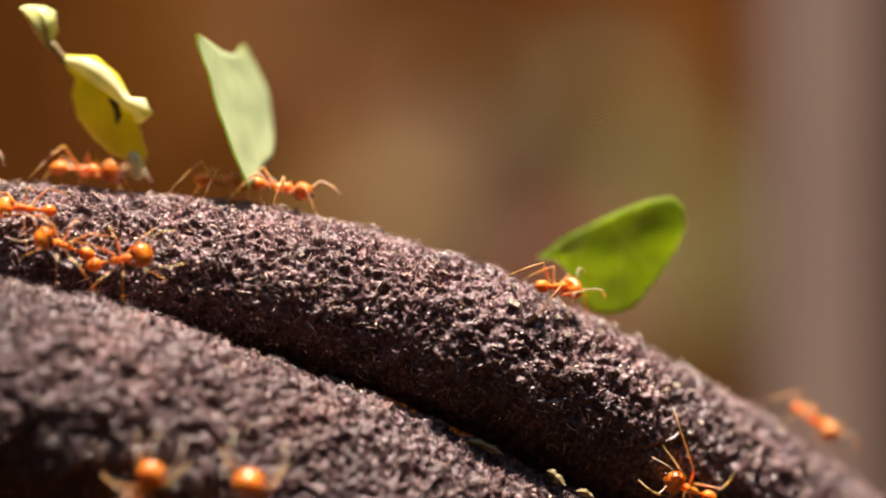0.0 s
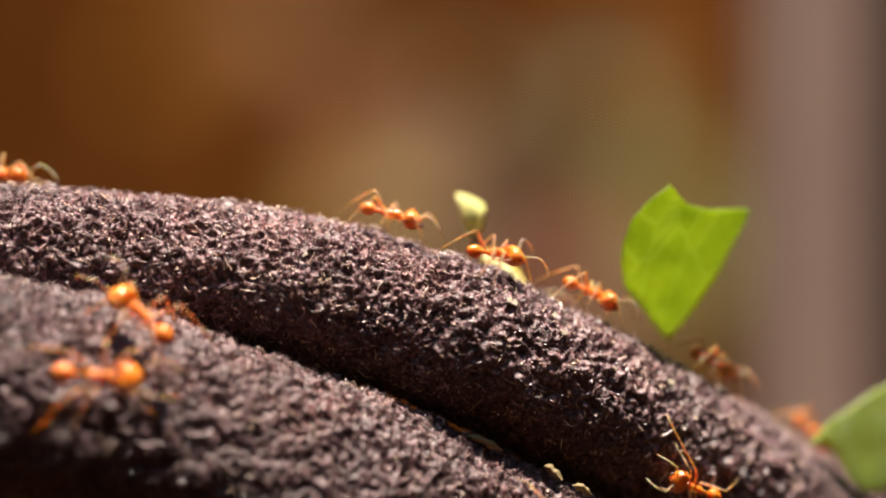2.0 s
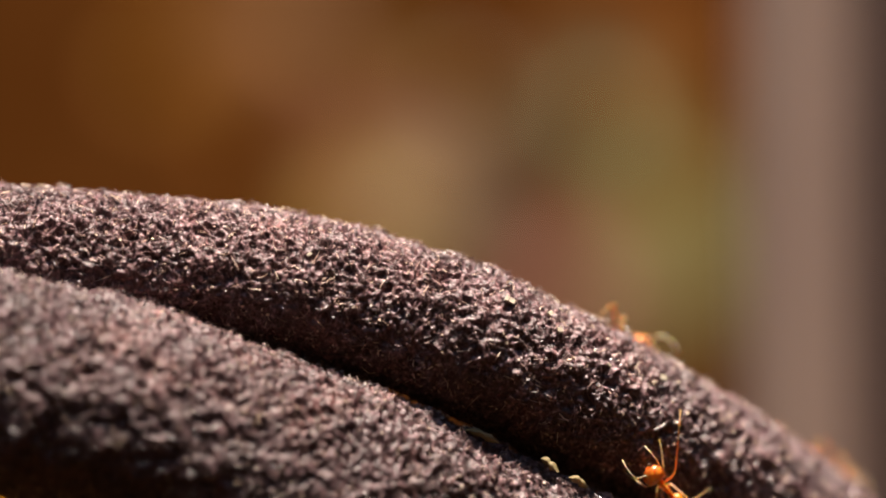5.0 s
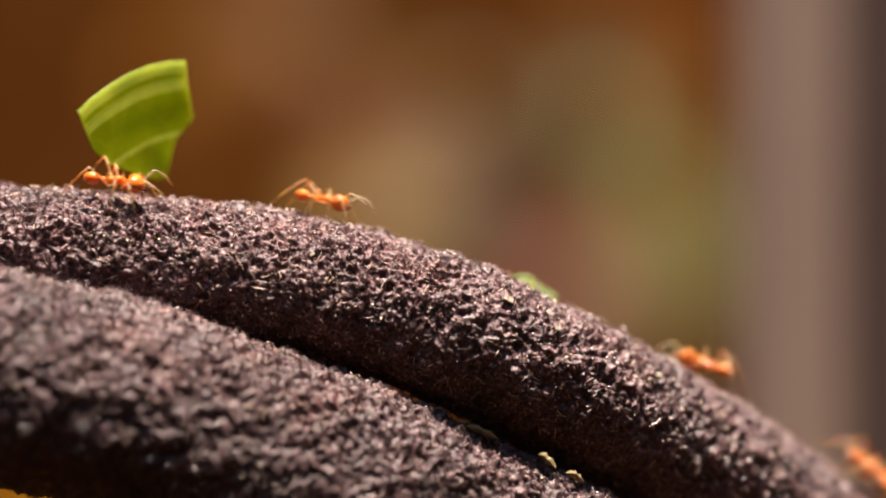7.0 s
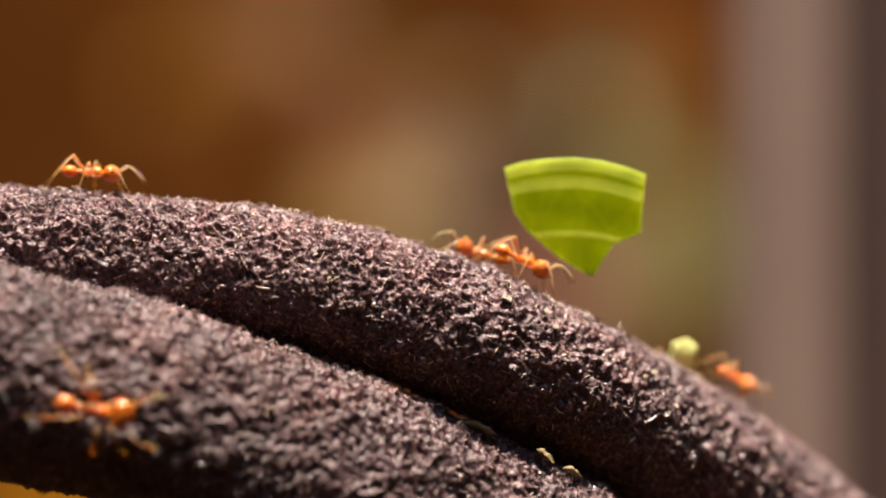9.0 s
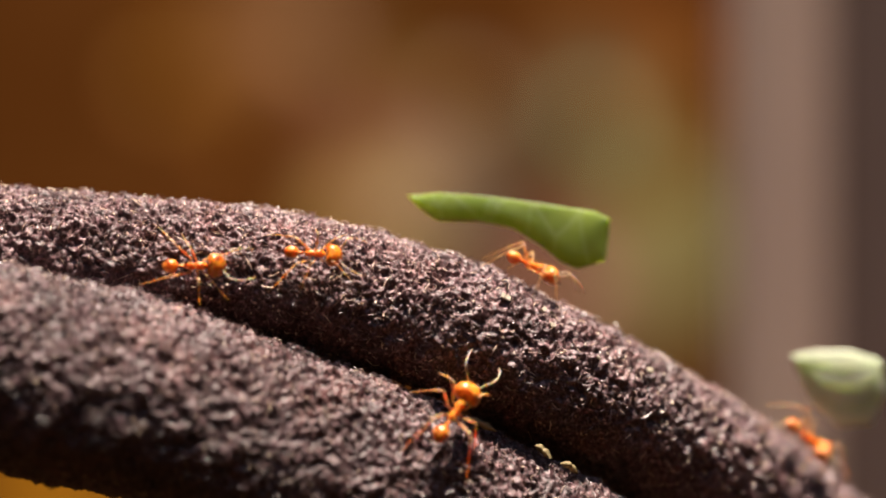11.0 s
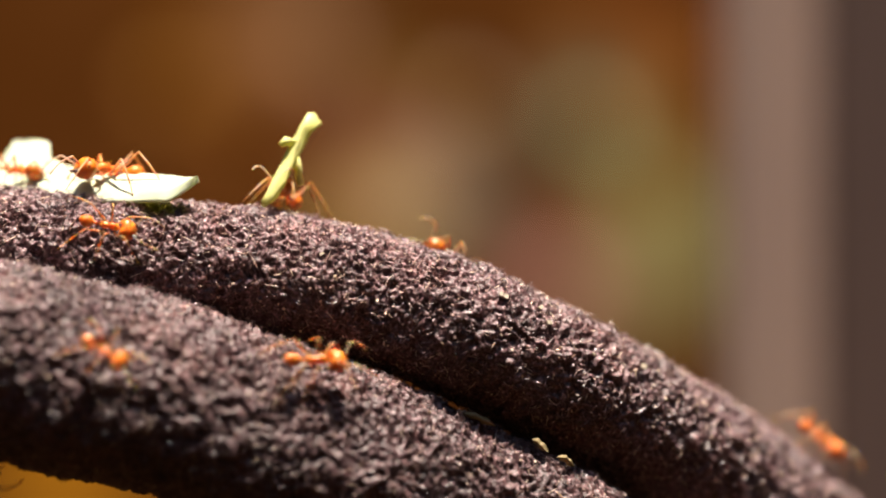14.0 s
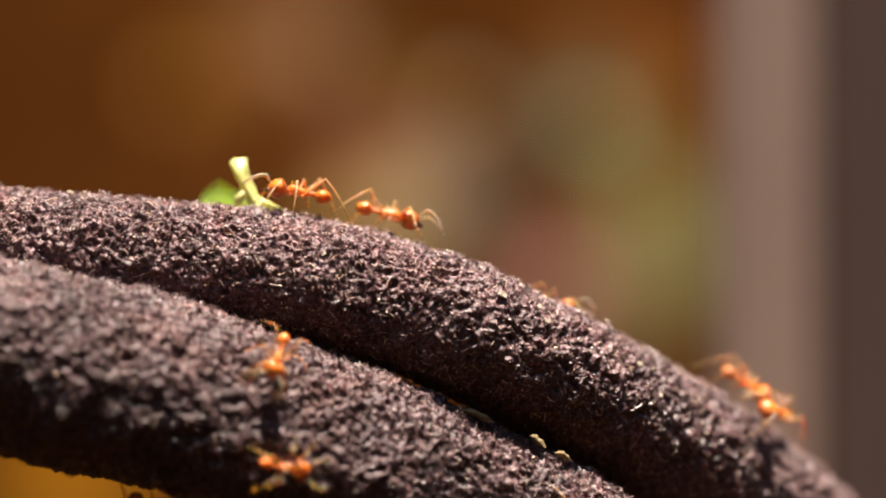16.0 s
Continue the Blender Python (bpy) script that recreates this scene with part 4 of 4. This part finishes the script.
    crawl(0.85, 16, [(0, MAIN, -81.3, 0, -0), (5.6, MAIN, -56.4, 0, 8), (6.3, MAIN, -38.6, -50, 11), (6.5, MAIN, -28.9, -45, -12), (6.8, MAIN, -20.9, -19, -21), (7, MAIN, -14.2, 1, -15), (7.5, MAIN, 1.3, 31, 8), (8, MAIN, 14.9, -32, -3), (8.5, MAIN, 21.2, 40, -14), (9, MAIN, 30.6, 0, 13), (9.5, MAIN, 41.6, 2, 0), (10.2, MAIN, 67.2, 0, 0), (11.7, MAIN, 86.3, 0, 0), (16, MAIN, 86.3, 0, 0)])
    crawl(1.05, 17, [(0, MAIN, 7, -70, -14), (3, MAIN, 7.2, -70, -14), (5.6, MAIN, 22.3, -40, -10), (6.3, MAIN, 34.6, -31, -23), (6.5, MAIN, 34.6, 1, -28), (6.8, MAIN, 42.4, 3, -3), (7, MAIN, 46.9, 6, 1), (7.6, MAIN, 69.4, 0, 1), (9.1, MAIN, 86.3, 0, 0), (16, MAIN, 86.3, 0, 0)])
    crawl(0.95, 18, [(0, MAIN, 62.8, 0, -0), (6.5, MAIN, 64.2, 0, -179), (7, MAIN, 48, 3, -180), (7.3, MAIN, 43.1, 0, -196), (7.5, MAIN, 42.1, -11, -251), (7.8, MAIN, 41.7, -75, -201), (8.6, MAIN, 26.5, -80, -182), (12, MAIN, -30, -60, -180), (14, MAIN, -65, -60, -180), (15.5, MAIN, -84.5, -60, -180), (16, MAIN, -84.5, -60, -180)])
    crawl(0.95, 19, [(0, MAIN, -86.3, 0, -0), (5.5, MAIN, -57.4, 0, -3), (6.3, MAIN, -42.7, 19, 10), (6.5, MAIN, -43.2, -21, 57), (6.8, MAIN, -39, -26, -29), (7, MAIN, -33.1, 25, -11), (7.5, MAIN, -22, 1, 8), (8, MAIN, -12.4, 0, 0), (8.5, MAIN, -2.6, 0, 0), (9, MAIN, 4.4, -1, -1), (9.5, MAIN, 15.7, 2, -7), (10.2, MAIN, 33.3, 29, 0), (11, MAIN, 67.9, 0, 4), (12.5, MAIN, 86.3, 0, 0), (16, MAIN, 86.3, 0, 0)])
    crawl(0.8, 20, [(0, MAIN, -66.1, -60, -0), (6, MAIN, -59.9, -60, -1), (8, MAIN, -6.8, -50, -1), (8.5, MAIN, 13.7, -50, -0), (9, MAIN, 27.2, -48, -1), (9.6, MAIN, 42.6, -45, -8), (10.4, MAIN, 67.4, 0, -7), (11.9, MAIN, 86.3, 0, 0), (16, MAIN, 86.3, 0, 0)])
    crawl(0.92, 21, [(0, MAIN, -91.4, 0, -0), (8, MAIN, -55.7, 0, -6), (8.5, MAIN, -44.5, 42, 0), (9, MAIN, -36.4, 0, -2), (9.6, MAIN, -26.4, 46, -32), (10.4, MAIN, -21.2, 77, -8), (11.3, MAIN, -10.8, 63, 17), (11.5, MAIN, -6.7, 52, 16), (12, MAIN, 4.7, -20, 16), (12.5, MAIN, 18, -36, 11), (13, MAIN, 31.4, -38, -3), (13.5, MAIN, 47.2, -15, -3), (14, MAIN, 65.9, 0, -1), (15.5, MAIN, 86.3, 0, 0), (16, MAIN, 86.3, 0, 0)])
    crawl(1.22, 22, [(0, FRONT, -81.7, 0, -0), (8, FRONT, -63.6, 0, 0), (8.5, FRONT, -54, 0, 0), (9, FRONT, -36, 89.2, 0), (9.6, FRONT, -29.8, 73.2, 0), (10.4, FRONT, -12.5, 47.1, 0), (10.9, FRONT, -5.1, 33.5, 62), (11.3, MAIN, 4.4, 115, 112), (11.5, MAIN, 3.1, 115, 116), (12, MAIN, -4.6, 115, 142), (12.5, MAIN, -10.8, 88, 134), (13, MAIN, -23.8, 22, 142), (13.5, MAIN, -33.6, 1, 194), (14, MAIN, -36.7, 1, 201), (14.5, MAIN, -41.9, 27, 225), (15, MAIN, -44.7, 66, 164), (15.4, MAIN, -53.4, 0, 155), (16, MAIN, -61.5, 0, 180)])
    crawl(0.95, 23, [(0, MAIN, -96.5, 0, -0), (9, MAIN, -68.5, 0, 0), (9.3, MAIN, -59.2, 0, 5), (10, MAIN, -29.2, -30, -3), (10.8, MAIN, -0.2, 25, -2), (11.3, MAIN, 13.6, -18, 10), (11.5, MAIN, 16.7, 1, -8), (12, MAIN, 29.3, 0, -5), (12.5, MAIN, 37.2, 15, -1), (13, MAIN, 46.7, 3, 5), (13.5, MAIN, 52.4, 3, 1), (14.2, MAIN, 75.5, 0, 1), (15.7, MAIN, 86.3, 0, 0), (16, MAIN, 86.3, 0, 0)])
    crawl(1, 24, [(0, MAIN, -101.5, 0, -0), (8.2, MAIN, -63, 0, 4), (9, MAIN, -63.5, -20, 4), (9.6, MAIN, -29.1, -20, 0), (10.4, MAIN, 10.5, -20, -5), (11, MAIN, 39, 28, -10), (11.3, MAIN, 45.6, 30, 24), (11.5, MAIN, 51.1, -18, 9), (12, MAIN, 68.8, 0, -3), (13.5, MAIN, 86.3, 0, 0), (16, MAIN, 86.3, 0, 0)])
    crawl(1, 25, [(0, MAIN, -106.5, 0, -0), (9.2, MAIN, -51.8, 0, -7), (10, MAIN, -38.8, 68, -24), (10.8, MAIN, -27.6, 89, -7), (11.3, MAIN, -22.7, 84, 24), (11.5, MAIN, -21.2, 65, 52), (12, MAIN, -15.2, 5, 40), (12.5, MAIN, -5.1, -47, -1), (13, MAIN, 10.8, 10, -9), (13.5, MAIN, 31.9, 2, 2), (14, MAIN, 44.4, 2, -3), (14.5, MAIN, 50.9, 10, 0), (15, MAIN, 71.4, 0, 3), (16, MAIN, 71.4, 0, 3)])
    crawl(0.95, 26, [(0, MAIN, -111.6, 0, -0), (12.6, MAIN, -57.2, 0, -4), (13, MAIN, -47.1, 41, -0), (13.5, MAIN, -43.2, 1, -3), (13.75, MAIN, -39, 45, -47), (14, MAIN, -35.9, 65, -10), (14.5, MAIN, -30.8, 57, 9), (14.8, MAIN, -23.8, 49, 5), (15, MAIN, -17.6, 47, -34), (15.3, MAIN, -16.8, 87, -76), (15.5, MAIN, -15.7, 107, -67), (15.7, FRONT, -22, 26.9, -95), (16, FRONT, -22.3, 40.9, -95)])
    crawl(1, 27, [(0, MAIN, -116.7, 0, -0), (13, MAIN, -60.3, 0, 0), (13.6, MAIN, -52.4, 0, 8), (14, MAIN, -47.1, -15, 8), (14.5, MAIN, -38.7, -15, 0), (15, MAIN, -31.5, -15, 0), (15.3, MAIN, -28, -18, 0), (15.5, MAIN, -26.7, -40, 0), (16, MAIN, -25, -60, 0)])
    crawl(1.08, 28, [(0, MAIN, -121.7, 0, 7), (11, MAIN, -60.2, -60, 7), (12, MAIN, -45.5, -80, 1), (13, MAIN, -24.3, -65, -17), (13.5, MAIN, -20, -18, -46), (14, MAIN, -18.6, -16, -110), (14.5, MAIN, -20.7, 0, -180), (15, MAIN, -23.5, -19, -360), (15.3, MAIN, -19.6, -1, -360), (15.5, MAIN, -18.6, -13, -360), (16, MAIN, -8.5, -13, -360)])
    crawl(1.08, 29, [(0, MAIN, 74.6, 0, 141), (11.5, MAIN, 63.1, -80, 174), (13.5, MAIN, 11.2, -60, 183), (14, MAIN, -1.8, -48, 205), (14.5, MAIN, -8.8, 17, 227), (15, MAIN, -10.3, 26, 143), (15.3, MAIN, -11.3, 1, 126), (15.5, MAIN, -12.6, 0, 180), (16, MAIN, -17.8, 1, 181)])
    crawl(1.05, 30, [(0, FRONT, -87.1, 0, -0), (12.5, FRONT, -60.4, 0, -25), (13, FRONT, -49, 96.4, -34), (13.5, FRONT, -37.6, 82.8, 18), (14, FRONT, -17.5, 33.6, 16), (14.25, FRONT, -8.2, 29.8, 3), (14.5, MAIN, 7, 130, 24), (15, MAIN, 7.3, 85, 68), (15.3, MAIN, 11, 53, 43), (15.5, MAIN, 22.2, -28, 15), (16, MAIN, 34.3, 2, -17)])
    crawl(0.85, 31, [(0, FRONT, -92.5, 0, -0), (12.3, FRONT, -60.9, 0, -14), (13, FRONT, -46.5, 61.1, -35), (13.5, FRONT, -43.9, 63.7, -10), (14, FRONT, -38.4, 67.4, -24), (14.5, FRONT, -30.8, 94, -35), (15, FRONT, -28.4, 104.6, -33), (15.3, FRONT, -27.6, 104, 9), (15.5, FRONT, -25.2, 99.1, 5), (16, FRONT, -18.5, 91.7, 3)])
    crawl(1, 32, [(0, MAIN, 83.1, 0, -180), (14.4, MAIN, 70.8, 0, -179), (15, MAIN, 51.6, 3, -179), (15.3, MAIN, 46.4, 3, -181), (15.5, MAIN, 42.9, 2, -172), (16, MAIN, 36.8, 20, -150)])
    crawl(0.8, 33, [(0, MAIN, -91.4, -60, -2), (13, MAIN, -58.5, -50, -1), (14.2, MAIN, -30.6, -55, -1), (15, MAIN, -5.3, -60, -3), (15.5, MAIN, 4, -62, -11), (16, MAIN, 12.2, -42, -23)])
    crawl(1, 34, [(0, FRONT, -97.9, 0, -47), (13, FRONT, -71.1, 163.2, -30), (14, FRONT, -49.4, 157.7, 2), (14.5, FRONT, -41.8, 155.1, 1), (15, FRONT, -33.9, 154.1, 0), (15.5, FRONT, -30.3, 153.6, 6), (16, FRONT, -28.6, 149.3, 17)])
    carry(BUD, [(0, -31, 0, 12.5, 0, -2, 0), (0.2, -24.9, 0, 12.3, 0, 0, 0), (0.3, -22.9, 0, 12.1, 0, 0, 0), (0.5, -18.4, 1.3, 10.7, 0, 12, 0), (1, -9, 6.5, 5.5, 0, 31, 0), (1.2, -6.6, 6.5, 3.2, 0, 27, 0), (1.5, 0.3, 6.5, 1.7, 0, 14, 0), (1.8, 5.4, 7.8, -2.1, 0, 15, 0), (2, 5.3, 9.1, -5.9, 0, 15, 0), (2.3, 11, 10.5, -14.8, 0, 15, 0), (2.5, 14.7, 11.4, -19.2, 0, 10, 20), (3.2, 28.4, 13.5, -30.2, 0, -20, 50), (4, 44.7, 17.2, -41.6, 0, -20, 50), (5.2, 73, 18.2, -69.9, 0, -20, 50), (16, 81.5, 18.2, -78, 0, -20, 50)])
    carry(BROAD, [(0, -18.3, 3, 12.3, 25, -12, -113), (0.1, -16.2, 3, 12.7, 28, -6, -107), (0.2, -11.1, 3, 13.1, 23, 0, -82), (0.3, -8.6, 3, 12.4, -1, -6, -59), (0.5, -2.6, -1, 9.2, -26, -2, -28), (1, 6.5, 3, 6.5, -26, -1, -5), (1.2, 10, 3, 5.4, -26, 5, 16), (1.5, 15, 3, 2.9, -26, 8, 23), (2, 21.7, 6.6, -1.3, -26, 17, 34), (2.5, 27.8, 8.6, -5, -26, 17, 18), (3, 32.1, 10.2, -8.3, -26, 25, 38), (3.5, 34.7, 20, -11.2, -24, 13, 50), (4, 33.4, 24, -20, -10, 6, -66), (4.6, 45.1, 18.5, -34.1, -8, 6, -60), (5.8, 73.7, 19.5, -70.5, -8, 6, -60), (16, 81.7, 19.5, -78.1, -8, 6, -60)])
    carry(OVAL, [(0, 15.5, 6.9, -0.7, -9, 0, 0), (0.2, 17.8, 8, 0.05, -9, -14, -3), (0.3, 19.7, 8.6, -1.6, -9, -13, -4), (0.5, 22.8, 9.5, -3.75, -9, -10, -4), (1, 28.8, 11.6, -6.8, -6, -9, 27), (1.2, 30.8, 12.3, -8.3, -4, -13, 34), (1.5, 33.1, 13.1, -10.5, -4, -20, 34), (2, 40.6, 14.3, -17.7, 9, -8, 30), (2.5, 45.1, 18.6, -23.7, -9, 0, 25), (3, 52.4, 19.2, -30.4, -9, 0, 25), (4.2, 72.5, 19.5, -69.3, -9, 0, 25), (16, 81.7, 19.5, -78.1, -9, 0, 25)])
    carry(RIDGED, [(0, -85.9, 0, 13.3, -5.4, -15, 30), (5.5, -56.7, 0, 13.6, -5.4, -15, 60), (6.3, -46.2, 4, 13.7, -21, -15, 66), (6.5, -42.2, 4, 14.15, -21, -20, 66), (6.8, -33.6, 3.5, 11.45, -21, -12, 41), (7, -29.6, 3.5, 11.75, -24, -11, 40), (7.5, -17.7, 2.5, 12.6, -29, -17, 37), (8, -6.4, 3.5, 9.95, -16, -10, 18), (8.5, 3.5, 3.5, 7.75, -13, -21, -3), (9, 13.3, 3.5, 3.2, -13, -1, -5), (9.5, 24.4, 7.8, -1.7, -22, 0, 5), (10.2, 40.5, 15, -12.2, -22, 5, 10), (11, 60, 19.5, -25.9, -22, 0, 10), (12.2, 78.7, 19.5, -75.3, -5.4, 0, 10), (16, 81.7, 19.5, -78.1, -5.4, 0, 10)])
    carry(MIDRIB, [(0, -76.6, 7.8, 7.8, 0, 0, 0), (4.8, -50.3, 7.8, 8.8, 0, 0, 0), (5.3, -38.6, 7.8, 8.6, 0, 0, 0), (6.3, -8.5, 7.8, 5.8, 0, 0, 0), (6.5, -1.8, 7.8, 3.3, 0, 0, 0), (6.8, 3.3, 7.8, -1.6, 0, 0, 0), (7, 8.0, 11.7, -6.3, 0, 10, 0), (7.3, 15.6, 12.7, -11.7, 0, 10, 0), (7.8, 26.5, 16.2, -23.3, 0, 10, 0), (8.5, 42.5, 20.5, -35.7, 0, 10, 0), (9, 53.0, 20.3, -38.2, 0, 10, 0), (10.2, 77.2, 20.8, -73.9, 0, 10, 0), (16, 81.8, 20.8, -78.2, 0, 10, 0)])
    carry(FLAT, [(0, -96.4, 2.6, 10.8, 20, 0, 0), (9, -68.1, 2.6, 11.9, 20, 0, 0), (9.3, -58.6, 2.6, 11.6, 20, -5, 0), (10, -27.7, 2.6, 10.4, 20, -3, 0), (10.8, 2.7, 2.6, 5.3, 20, 0, 0), (11.3, 14.8, 10.9, -0.7, -24, 4, -1), (11.5, 19.1, 12, -2.4, -24, -2, -7), (12, 30, 15.5, -8.4, -24, 17, 22), (12.5, 35.1, 17.2, -13.4, -24, 5, 5), (13, 46, 19.3, -19.3, -24, 18, 12), (13.5, 54.9, 19, -25.6, 20, 8, 0), (14.2, 61.9, 19.5, -31.6, 20, 8, 0), (15.4, 81.2, 19.5, -77.7, 20, 8, 0), (16, 81.7, 19.5, -78.1, 20, 8, 0)])
    carry(STRIPED, [(0, -101.8, 3.9, 10.8, 0, 0, 0), (8.2, -62.6, 3.9, 11.3, 0, 0, 0), (9, -63.1, 3.9, 11.1, 0, 0, 0), (9.6, -25.3, 3.9, 10.3, 0, 0, 0), (10.4, 15.4, 7.4, 1.2, 0, 0, 0), (11, 41.0, 17.6, -14.7, 0, 0, 0), (11.3, 45.9, 18.3, -18.2, 0, 0, 0), (11.5, 47.7, 18.5, -19.5, 0, 4, 0), (12, 58.2, 19.2, -26.2, 0, 4, 0), (13.2, 79.5, 19.5, -76.0, 0, 4, 0), (16, 81.7, 19.5, -78.1, 0, 4, 0)])
    carry(PALE_LEAF, [(0, -116.9, 2.6, 12.3, 40, 0, 0), (13, -71, 2.6, 11.9, 50, -10, 0), (13.6, -57.7, 1.3, 9, 50, -20, 0), (14, -38.6, 3, 8, 57, -17, 0), (14.5, -40.4, 3, 13.7, 18, 5, -3), (15, -31.3, 5.2, 12.2, 32, 0, -22), (15.3, -28.5, 6.5, 10.5, 46, -5, 5), (15.5, -25.4, 6, 7.5, 64, -12, 46), (15.7, -28.3, 8, 5, 50, 0, 78), (16, -28.8, 9, -2.2, 52, 0, 150)])
    carry(STEM, [(0, -123, 7.8, 7.3, 0, 50, 0), (11, -60.2, 9.1, 7.1, 0, 50, 0), (12, -42.7, 10.4, 1.3, 0, 45, 0), (13, -21.6, 7.8, 0.7, 0, 40, 30), (13.5, -17.8, 2.6, 4.8, 0, 18, 52), (14, -16.2, 0, 9.1, 0, -12, 30), (14.5, -19.4, 0, 10.7, 0, -5, 10), (15, -22.2, -4, 11, 0, 0, 0), (15.3, -19.1, -4, 10.7, 0, -2, 8), (15.5, -19.9, -1, 7.7, 0, -58, 30), (16, -20, 2.6, 4.3, 0, -66, 15)])
    carry(CORNER, [(0, 69.2, 19.5, -66.2, 0, 0, 0), (5, 73.1, 19.5, -69.9, 0, 0, 0), (6, 45.7, 18.5, -23.5, 0, 0, 0), (6.3, 42.6, 18.2, -22.1, 0, 0, 0), (6.5, 42.9, 18.2, -22.5, 0, 0, 0), (6.8, 43.8, 18.3, -24.3, 0, 0, 0), (7.2, 53.1, 19.1, -32.3, 0, 0, 0), (8.4, 75.7, 19.5, -72.5, 0, 0, 0), (16, 81.7, 19.5, -78.1, 0, 0, 0)])
    carry(SCRAP, [(0, -66.2, 7.8, 3.2, 0, 0, 0), (6, -59.8, 7.8, 3.4, 0, 0, 0), (8, -4.7, 7.8, -1.1, 0, 0, 0), (8.5, 14.6, 9.9, -8.5, 0, 0, 0), (9, 24.4, 10.4, -10.7, 0, 0, 0), (9.6, 36.7, 14.3, -19.1, 0, 0, 0), (10.4, 54.7, 16.5, -29.8, 0, 0, 0), (11.6, 77.9, 16.9, -74.6, 0, 0, 0), (16, 81.4, 16.9, -77.9, 0, 0, 0)])


motions()
